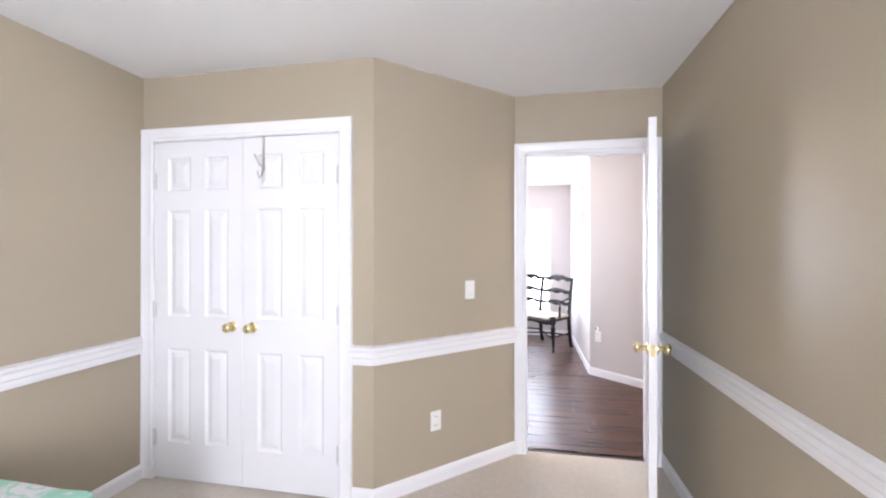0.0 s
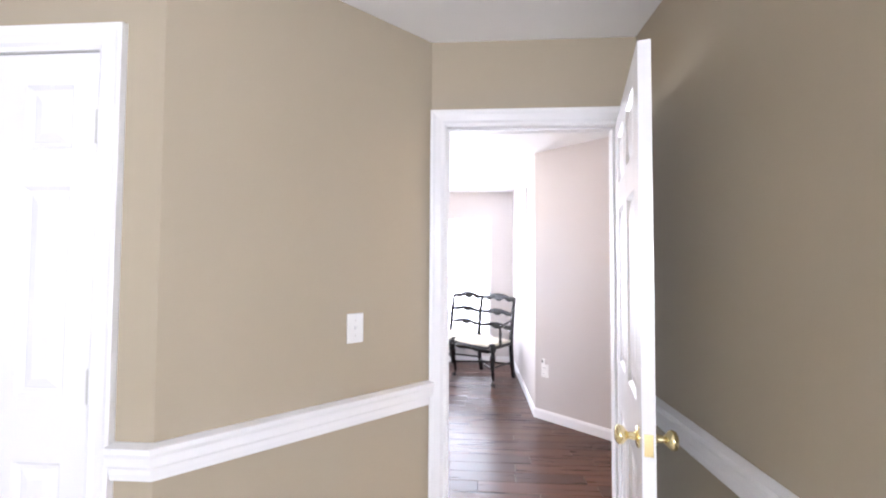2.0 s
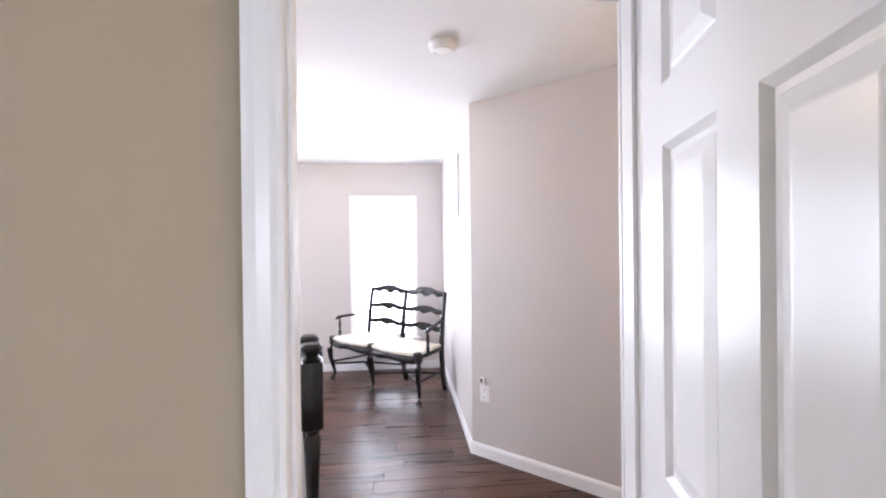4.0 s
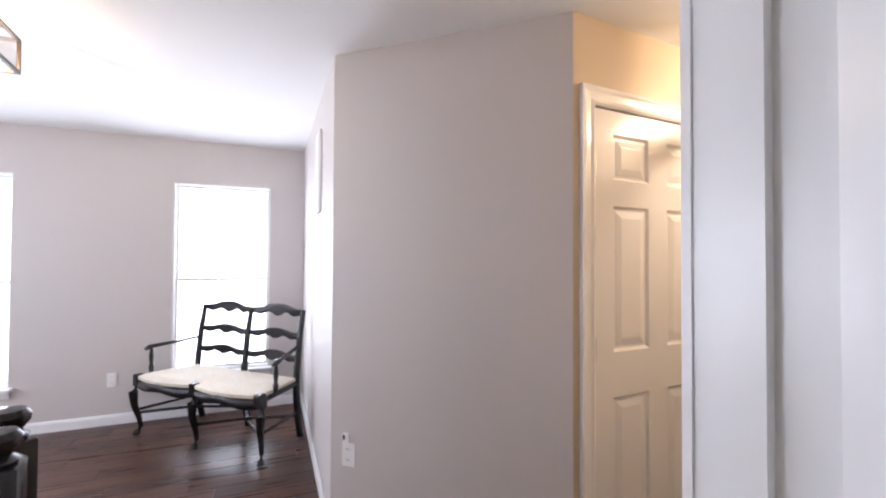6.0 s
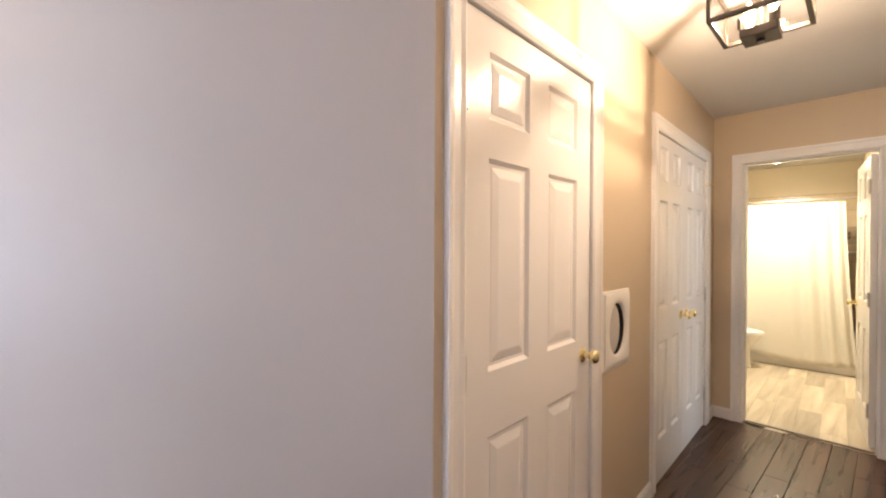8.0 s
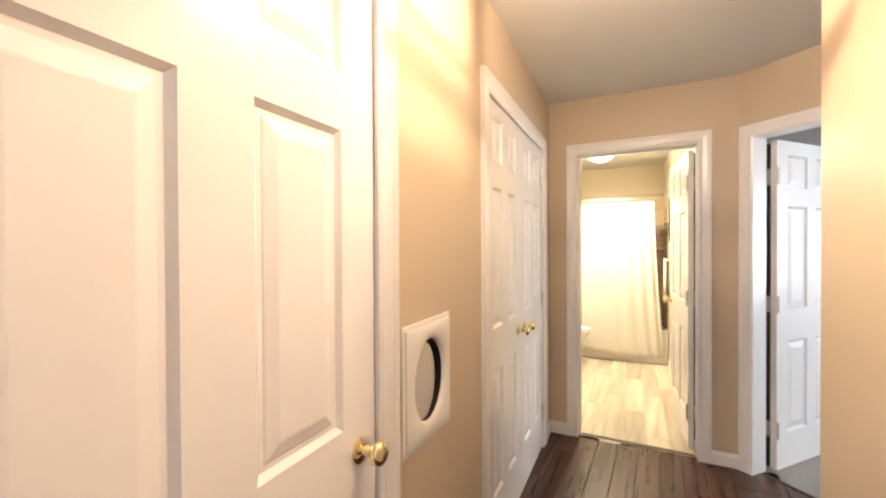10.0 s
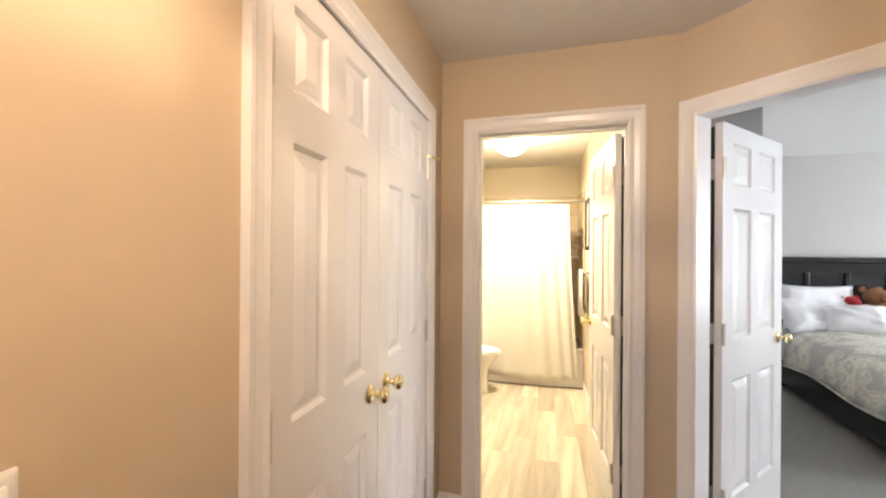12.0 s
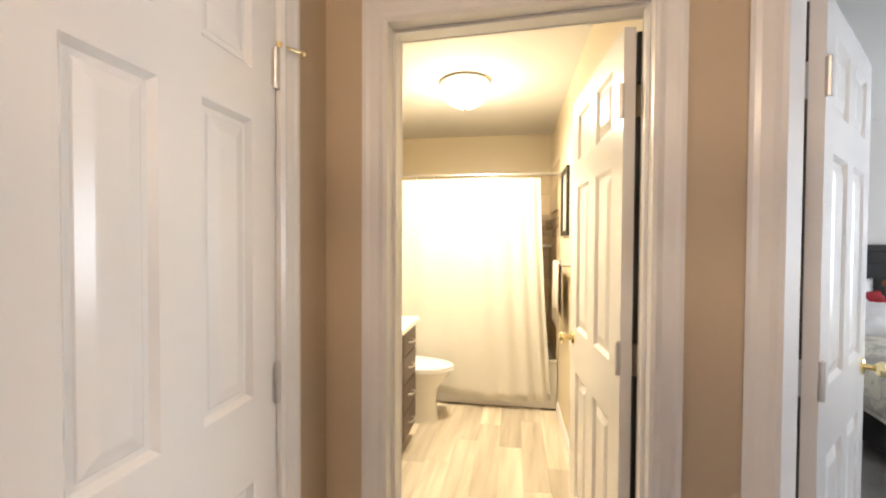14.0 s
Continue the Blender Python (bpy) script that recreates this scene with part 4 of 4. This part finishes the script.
# ---- bathroom things ----


def bath(ob, x, y, z=0, rz=0):
    ob.matrix_world = BF @ pose(x, y, z, 0, 0, rz)
    return ob


tub = bath(thing("bathtub", pose(0, 0, 0), "white bathtub behind the shower curtain", "bathtub"), 2.19, 0)
b = box(0.0, 0.06, 0.005, 1.645, 0.0, 0.38, 0.012)
box(0.70, 0.755, 0.005, 1.645, 0.0, 0.38, 0.01, b)
box(0.06, 0.70, 0.005, 0.06, 0.0, 0.38, 0.01, b)
box(0.06, 0.70, 1.59, 1.645, 0.0, 0.38, 0.01, b)
box(0.06, 0.70, 0.06, 1.59, 0.0, 0.08, 0, b)
part("basin", b, PORCELAIN, tub, smooth=40)
part("rim", box(-0.015, 0.065, 0.004, 1.646, 0.38, 0.405, 0.01), PORCELAIN, tub, smooth=40)
rod = bath(thing("curtain_rod", pose(0, 0, 0), "brushed metal shower curtain rod", "curtain rod"), 2.15, 0, 1.915)
part("rod", tube([(0, 0.01, 0), (0, 1.64, 0)], 0.0125, 14), STEEL, rod, smooth=60)
for y, a in ((0.001, -90), (1.649, 90)):
    part("flange", lathe([(0.036, 0), (0.034, 0.008), (0.018, 0.014), (0.018, 0.02)], pose(0, y, 0, a), 20), STEEL, rod, smooth=40)
cur = bath(thing("shower_curtain", pose(0, 0, 0), "plain white cloth shower curtain, drawn across the tub", "shower curtain"), 2.15, 0)
b, rows = bmesh.new(), []
NX, NZ = 150, 26
for j in range(NZ + 1):
    w = j / NZ
    row = []
    for i in range(NX + 1):
        u = i / NX
        z = 1.885 - w * (1.885 - 0.09 + 0.02 * math.sin(7 * u))
        ya = 0.155 - 0.10 * w ** 1.4
        y = ya + u * (1.63 - ya)
        tight = math.exp(-u * 5.0)
        x = (0.006 + 0.022 * tight) * math.sin(2 * math.pi * (u * 5.5 + 2.2 * (1 - math.exp(-u * 6)))) * (0.5 + 0.6 * w) + 0.022 * noise.noise(Vector((u * 4, w * 1.2, 0)))
        row.append(b.verts.new((x - 0.02 * min(1, w * 1.3), y, z)))
    rows.append(row)
for j in range(NZ):
    for i in range(NX):
        b.faces.new((rows[j][i], rows[j][i + 1], rows[j + 1][i + 1], rows[j + 1][i]))
cl = part("cloth", b, CURTAIN, cur, smooth=80)
sol = cl.modifiers.new("thickness", "SOLIDIFY")
sol.thickness = 0.002
for i in range(11):
    y = 0.17 + i * 0.143
    part("ring", lathe([(0.019, -0.0015), (0.021, 0.0), (0.019, 0.0015), (0.017, 0.0), (0.0185, -0.0014)], pose(0, y, 1.90, 90), 16), STEEL, cur)

toi = bath(thing("toilet", pose(0, 0, 0), "white porcelain toilet with its lid closed", "toilet"), 1.86, 1.195)
b = bmesh.new()


def oval(z, rx, r0, r1):
    """Ring of an egg: r0 is its reach to the front (-y), r1 to the back."""
    return [(rx * math.cos(2 * math.pi * k / 28), (r1 if math.sin(2 * math.pi * k / 28) > 0 else r0) * math.sin(2 * math.pi * k / 28), z) for k in range(28)]


def rings_mesh(levels):
    q = bmesh.new()
    rs = [[q.verts.new(c) for c in lv] for lv in levels]
    for p0, p1 in zip(rs, rs[1:]):
        for k in range(len(p0)):
            q.faces.new((p0[k], p0[(k + 1) % len(p0)], p1[(k + 1) % len(p0)], p1[k]))
    q.faces.new(rs[0][::-1])
    q.faces.new(rs[-1])
    return q


part("bowl", rings_mesh([oval(0, 0.13, 0.27, 0.22), oval(0.03, 0.125, 0.26, 0.22), oval(0.16, 0.122, 0.25, 0.20), oval(0.25, 0.132, 0.265, 0.20), oval(0.32, 0.165, 0.33, 0.21), oval(0.385, 0.182, 0.365, 0.21)]), PORCELAIN, toi, smooth=50)
part("seat", rings_mesh([oval(0.387, 0.18, 0.37, 0.19), oval(0.39, 0.19, 0.385, 0.195), oval(0.402, 0.19, 0.385, 0.195), oval(0.407, 0.18, 0.37, 0.19)]), PLASTIC, toi, smooth=40)
part("lid", rings_mesh([oval(0.41, 0.18, 0.37, 0.19), oval(0.412, 0.19, 0.385, 0.195), oval(0.424, 0.188, 0.38, 0.195), oval(0.432, 0.165, 0.34, 0.18)]), PLASTIC, toi, smooth=40)
part("tank", box(-0.20, 0.20, 0.24, 0.44, 0.36, 0.72, 0.02), PORCELAIN, toi, smooth=40)
part("tank_lid", box(-0.21, 0.21, 0.23, 0.45, 0.72, 0.75, 0.01), PORCELAIN, toi, smooth=40)
part("trapway", box(-0.09, 0.09, 0.1, 0.42, 0.0, 0.37, 0.03), PORCELAIN, toi, smooth=40)

van = bath(thing("vanity_cabinet", pose(0, 0, 0), "dark espresso bathroom vanity with drawers and nickel pulls", "cabinet"), 0.62, 1.035)
part("body", box(0.0, 0.94, 0.02, 0.605, 0.09, 0.80, 0.002), ESPRESSO, van)
part("toe_kick", box(0.02, 0.92, 0.07, 0.55, 0.0, 0.09), ESPRESSO, van)


def pull(parent, x, z):
    part("pull", tube([(x - 0.045, 0.0, z), (x - 0.042, -0.022, z), (x, -0.030, z), (x + 0.042, -0.022, z), (x + 0.045, 0.0, z)], 0.005, 8), STEEL, parent, "nickel bow pull", smooth=60)


for z0, z1 in ((0.645, 0.785), (0.465, 0.635), (0.285, 0.455), (0.105, 0.275)):
    d = part("drawer_front", box(0.60, 0.925, 0.0, 0.02, z0, z1, 0.004), ESPRESSO, van)
    pull(d, 0.76, (z0 + z1) / 2)
for x0, x1 in ((0.015, 0.30), (0.305, 0.59)):
    d = part("cabinet_door", box(x0, x1, 0.0, 0.02, 0.105, 0.785, 0.004), ESPRESSO, van)
    part("door_panel", box(x0 + 0.05, x1 - 0.05, -0.004, 0.001, 0.16, 0.73, 0.003), ESPRESSO, d)
ct = bath(thing("countertop", pose(0, 0, 0), "white stone countertop on the dark bathroom vanity", "countertop"), 0.62, 1.035)
part("slab", box(-0.02, 0.96, -0.02, 0.61, 0.801, 0.84, 0.008), PORCELAIN, ct)
part("backsplash", box(-0.02, 0.96, 0.59, 0.61, 0.84, 0.93, 0.004), PORCELAIN, ct)

lampb = bath(thing("bath_ceiling_light", pose(0, 0, 0), "lit white glass bowl lamp on the bathroom ceiling", "ceiling lamp"), 1.48, 0.69, CEIL)
part("base", lathe([(0.165, -0.001), (0.17, -0.015), (0.16, -0.022)], None, 32), STEEL, lampb)
bowl = part("bowl", lathe([(0.157, -0.022), (0.165, -0.045), (0.152, -0.09), (0.115, -0.135), (0.06, -0.165), (0.02, -0.175)], None, 32), BOWL, lampb, "glowing white glass bowl", smooth=60)
bowl.visible_shadow = False
part("finial", lathe([(0.012, -0.174), (0.010, -0.185), (0.003, -0.193)], None, 12), STEEL, lampb)

art = bath(thing("framed_picture", pose(0, 0, 0), "dark framed picture on the bathroom wall", "picture"), 1.75, 0.0, 1.65)
b = box(-0.17, 0.17, 0.001, 0.022, 0.20, 0.235, 0.003)
box(-0.17, 0.17, 0.001, 0.022, -0.235, -0.20, 0.003, b)
box(-0.17, -0.135, 0.001, 0.022, -0.20, 0.20, 0.003, b)
box(0.135, 0.17, 0.001, 0.022, -0.20, 0.20, 0.003, b)
part("frame", b, BLACKW, art)
part("print", box(-0.135, 0.135, 0.002, 0.008, -0.20, 0.20), PICTURE, art)
tb = bath(thing("towel_bar", pose(0, 0, 0), "nickel towel bar on the bathroom wall", "towel bar"), 1.75, 0.0, 1.22)
part("bar", tube([(-0.26, 0.06, 0), (0.26, 0.06, 0)], 0.008, 10), STEEL, tb, smooth=60)
for x in (-0.26, 0.26):
    part("bracket", tube([(x, 0.0, 0), (x, 0.06, 0)], 0.011, 10), STEEL, tb, smooth=60)
tw = bath(thing("towel", pose(0, 0, 0), "grey towel hung over the towel bar", "towel"), 1.75, 0.06, 1.22)
b = bmesh.new()
prof = [(0.016, -0.42), (0.013, -0.2), (0.012, 0.0), (0.008, 0.010), (0.0, 0.013), (-0.008, 0.010), (-0.012, 0.0), (-0.014, -0.2), (-0.02, -0.36)]
rows = [[b.verts.new((-0.19 + 0.38 * i / 16, y * 1.2 + 0.004 * math.sin(i * 1.1) * (z < -0.1), z)) for y, z in prof] for i in range(17)]
for p, q in zip(rows, rows[1:]):
    for k in range(len(prof) - 1):
        b.faces.new((p[k], p[k + 1], q[k + 1], q[k]))
t = part("cloth", b, TOWEL, tw, smooth=80)
sol = t.modifiers.new("thickness", "SOLIDIFY")
sol.thickness = 0.006
# tiles round the tub
tile_me = {}
wall_t = tagged(part("shower_tile_bed", box(0, 0.76, 0, 0.004, 0.40, 2.05), GROUT), "beige shower wall tiles", kind="structure")
wall_t.matrix_world = BF @ pose(2.19, 0, 0)
wall_e = tagged(part("shower_tile_bed", box(0, 1.65, 0, 0.004, 0.40, 2.05), GROUT), "beige shower wall tiles", kind="structure")
wall_e.matrix_world = BF @ pose(2.95, 0, 0, 0, 0, 90)


def shared(key, make, mat):
    if key not in tile_me:
        q = make()
        finish(q)
        me = bpy.data.meshes.new(key)
        q.to_mesh(me)
        q.free()
        me.materials.append(mat)
        tile_me[key] = me
    return tile_me[key]


def piece(name, me, parent, m):
    ob = new(name, me)
    ob.parent = parent
    ob.matrix_local = m
    return ob


for parent, cols in ((wall_t, 3), (wall_e, 6)):
    for i in range(cols):
        for j in range(8):
            z = 0.405 + 0.205 * j
            if 1.52 < z + 0.1 < 1.72:
                continue
            piece("tile", shared("tile", lambda: box(0.0, 0.246, 0.004, 0.011, 0.0, 0.2, 0.002), TILE), parent, pose(0.003 + 0.25 * i, 0, z))
    for i in range(cols * 5):
        for j in range(4):
            z = 1.435 + 0.05 * j
            piece("mosaic_tile", shared("mosaic", lambda: box(0, 0.046, 0.004, 0.010, 0, 0.046, 0.001), MOSAIC), parent, pose(0.003 + 0.05 * i, 0, z)) if 1 <= j <= 2 else None
sh = bath(thing("corner_shelf", pose(0, 0, 0), "small beige corner shelf in the shower", "shelf"), 2.94, 0.013, 1.32)
part("shelf", prism([(0, 0), (0, 0.2), (-0.06, 0.18), (-0.18, 0.06), (-0.2, 0)], 0, 0.025), PORCELAIN, sh)

# ---- grey bedroom things ----
BX, BY = 8.47, 2.42
bedm = thing("bed", pose(BX, BY, 0), "dark wood bed with a grey damask comforter", "bed")
hb = part("headboard", box(0.0, 0.06, -1.75, 0.0, 0.0, 1.30, 0.006), BLACKW, bedm, "dark panelled headboard")
part("top_rail", box(-0.03, 0.075, -1.78, 0.03, 1.30, 1.36, 0.010), BLACKW, hb)
part("frieze", box(-0.012, 0.0, -1.75, 0.0, 1.20, 1.30, 0.003), BLACKW, hb)
for i in range(6):
    y = -0.02 - 0.34 * i
    part("stile", box(-0.024, 0.0, y - 0.035, y + 0.01, 0.5, 1.20, 0.008), BLACKW, hb)
part("side_rail", box(-2.0, 0.0, -0.06, -0.02, 0.12, 0.34, 0.006), BLACKW, bedm)
part("side_rail", box(-2.0, 0.0, -1.73, -1.69, 0.12, 0.34, 0.006), BLACKW, bedm)
for x, y in ((-0.08, -0.04), (-1.98, -0.04), (-1.98, -1.71), (-0.08, -1.71)):
    part("leg", lathe([(0.03, 0), (0.045, 0.06), (0.04, 0.12), (0.05, 0.14)], pose(x, y, 0), 12), BLACKW, bedm, smooth=40)
part("footboard", box(-2.06, -2.0, -1.75, 0.0, 0.12, 0.55, 0.01), BLACKW, bedm)
part("mattress", box(-1.98, -0.02, -1.68, -0.07, 0.30, 0.60, 0.04), LINEN, bedm, smooth=50)
cf = thing("comforter", pose(BX, BY, 0), "grey and cream damask comforter draped over the bed", "comforter")
b = bmesh.new()
prof = [(0.030, 0.345), (0.045, 0.39), (0.040, 0.46), (0.020, 0.58), (-0.03, 0.645), (-0.12, 0.67), (-0.4, 0.685), (-0.87, 0.69), (-1.34, 0.685), (-1.62, 0.67), (-1.71, 0.645), (-1.76, 0.58), (-1.78, 0.46), (-1.785, 0.34), (-1.77, 0.24)]
rows = []
for i in range(41):
    x = -1.985 + 1.45 * i / 40
    row = []
    for y, z in prof:
        hang = z < 0.6
        w = 0.022 * noise.noise(Vector((x * 3.5, y * 2.5, z * 3)))
        row.append(b.verts.new((x, y + (w * 1.3 if hang else 0), z + (w if not hang else 0) + (0.02 * math.sin(x * 5) * (z < 0.36)))))
    rows.append(row)
for p, q in zip(rows, rows[1:]):
    for k in range(len(prof) - 1):
        b.faces.new((p[k], p[k + 1], q[k + 1], q[k]))
for k in (0, len(prof) - 1):
    part("hem", tube([r[k].co.copy() for r in rows], 0.011, 6), QUILT, cf, "stitched hem", smooth=60)
c = part("cover", b, QUILT, cf, smooth=80)
sol = c.modifiers.new("thickness", "SOLIDIFY")
sol.thickness, sol.offset = 0.02, -1


def pillow(m, w, d, t, mat, label):
    root = thing("pillow", m, label, "pillow")
    b = bmesh.new()
    n = 18
    for sgn in (1, -1):
        rows = []
        for j in range(n + 1):
            row = []
            for i in range(n + 1):
                u, v = 2 * i / n - 1, 2 * j / n - 1
                puff = (max(0, 1 - u ** 4) * max(0, 1 - v ** 4)) ** 0.55
                pin = 1 - 0.09 * (1 - abs(u) ** 2) * abs(v) - 0.0
                pin2 = 1 - 0.09 * (1 - abs(v) ** 2) * abs(u)
                z = sgn * t / 2 * puff * (1 + 0.45 * noise.noise(Vector((u * 2.8, v * 2.8, sgn + w * 9))))
                row.append(b.verts.new((u * w / 2 * pin2, v * d / 2 * pin, z)))
            rows.append(row)
        for j in range(n):
            for i in range(n):
                b.faces.new((rows[j][i], rows[j][i + 1], rows[j + 1][i + 1], rows[j + 1][i]))
    bmesh.ops.remove_doubles(b, verts=b.verts[:], dist=0.0005)
    part("case", b, mat, root, smooth=80)
    return root


pillow(pose(BX - 0.15, BY - 0.40, 0.845, 0, -70, 0), 0.50, 0.66, 0.20, LINEN, "plump white pillow leaning on the headboard")
pillow(pose(BX - 0.30, BY - 0.30, 0.765, 4, -38, 6), 0.46, 0.60, 0.18, LINEN, "white pillow lying against another")
pillow(pose(BX - 0.46, BY - 0.55, 0.79, -4, -38, -16), 0.36, 0.46, 0.16, LINEN, "small white cushion at the front")
pillow(pose(BX - 0.45, BY - 1.12, 0.74, 0, -14, 0), 0.44, 0.66, 0.15, QUILT, "damask pillow lying flat")


def plush(m, fur, label, s=1.0):
    """Soft toy as one plain mesh."""
    b = sphere((0, 0, 0.12), (0.11, 0.12, 0.13), wobble=0.1)
    sphere((-0.03, 0, 0.30), (0.095, 0.10, 0.09), b, 0.08)
    sphere((-0.11, 0, 0.28), (0.05, 0.055, 0.045), b)
    for y in (-0.085, 0.085):
        sphere((0.0, y, 0.375), (0.025, 0.035, 0.035), b)
        sphere((-0.09, y * 1.2, 0.14), (0.09, 0.04, 0.04), b)
        sphere((-0.12, y, 0.045), (0.10, 0.05, 0.05), b)
    b.transform(Matrix.Scale(s, 4))
    ob = part("soft_toy", b, fur, None, smooth=80)
    ob.matrix_world = m
    return tagged(ob, label, "soft toy", "soft toys on the bed")


plush(pose(BX - 0.22, BY - 0.86, 0.70, 0, 14, 18), PLUSHB, "brown plush bear sitting against the headboard", 0.95)
plush(pose(BX - 0.20, BY - 0.66, 0.70, 0, 10, 8), PLUSHR, "dark red plush toy beside the brown bear", 0.72)
plush(pose(BX - 0.40, BY - 0.92, 0.70, 0, 10, 12), PLUSHP, "pink plush toy on the bed", 0.62)

# ---- lamp light ----
for i, (lx, ly) in enumerate((HALL_LAMP, LAND_LAMP)):
    for a in (-0.04, 0.04):
        bulb_light("bulb_light", (lx + a, ly + a, CEIL - 0.195 + 0.035 * i), (27, 12)[i], WARM, 0.008)
v = BF @ Vector((1.48, 0.69, CEIL - 0.21))
bl = new("bath_bulb_light", bpy.data.lights.new("bath_bulb_light", "AREA"))
bl.data.shape, bl.data.size, bl.data.energy, bl.data.color = "DISK", 0.24, 52, (1.0, 0.86, 0.62)
bl.location = v
bulb_light("bath_bulb_light", BF @ Vector((1.48, 0.69, CEIL - 0.16)), 17, (1.0, 0.86, 0.62), 0.1)

# ---- floor planks ----


def plank_mesh(x0a, x0b, x1a, x1b, y0, y1, z0, z1, mat, c=0.0018):
    """A board with a small chamfer; its ends may run at a slant."""
    q = bmesh.new()
    lo = [q.verts.new(p) for p in ((x0a, y0, z0), (x1a, y0, z0), (x1b, y1, z0), (x0b, y1, z0))]
    mi = [q.verts.new((v.co.x, v.co.y, z1 - c)) for v in lo]
    hi = [q.verts.new(p) for p in ((x0a + c, y0 + c, z1), (x1a - c, y0 + c, z1), (x1b - c, y1 - c, z1), (x0b + c, y1 - c, z1))]
    for r0, r1 in ((lo, mi), (mi, hi)):
        for k in range(4):
            q.faces.new((r0[k], r0[(k + 1) % 4], r1[(k + 1) % 4], r1[k]))
    q.faces.new(hi)
    me = bpy.data.meshes.new("plank")
    q.to_mesh(me)
    q.free()
    me.materials.append(mat)
    return me


def left_edge(y):
    if y < 5.04:
        return 0.235
    return 0.235 - (y - 5.04) * 1.40 / 1.45 if y < 6.47 else -2.6


def right_edge(y):
    if y < 4.87:
        return 5.43
    if y < 5.07:
        return 5.43
    return 2.14 + 0.03 - max(0, y - 4.83) * 0.86 / 0.779 if y < 5.645 else 1.29


rnd = random.Random(5)
PW = 0.127
y = 3.706
while y < 7.75:
    y1 = min(y + PW - 0.0022, 7.77)
    la, lb, r = left_edge(y), left_edge(y1), max(right_edge(y), right_edge(y1))
    x = min(la, lb)
    ends = (la, lb)
    x -= rnd.random() * 0.6
    while x < r:
        xe = x + rnd.choice((0.45, 0.6, 0.75, 0.9, 1.1))
        s0 = max(x, la), max(x, lb)
        e = min(xe - 0.0022, r)
        if e - max(s0) > 0.05:
            piece("plank", plank_mesh(s0[0], s0[1], e, e, y, y1, -0.0118, 0.0, HALLWOOD), floor_hall, Matrix.Identity(4))
        x = xe
    y += PW
y = 2.15
while y < 3.70:
    y1 = min(y + PW - 0.0022, 3.70)
    r = 3.80 + (y - 2.05) * 0.88 + 0.06
    piece("plank", plank_mesh(3.82, 3.82, r, r + 0.1, y, y1, -0.0128, 0.0, HALLWOOD), floor_return, Matrix.Identity(4))
    y += PW
yy = 0.0
while yy < 1.65:
    y1 = min(yy + 0.1492, 1.648)
    x = -0.085 - rnd.random() * 0.8
    while x < 2.19:
        a, e = max(x, -0.085), min(x + 0.9 - 0.0008, 2.19)
        if e - a > 0.03:
            piece("plank_tile", plank_mesh(a, a, e, e, yy, y1, -0.008, 0.0, BATHWOOD, 0.0006), floor_bath, Matrix.Identity(4))
        x += 0.9
    yy += 0.15
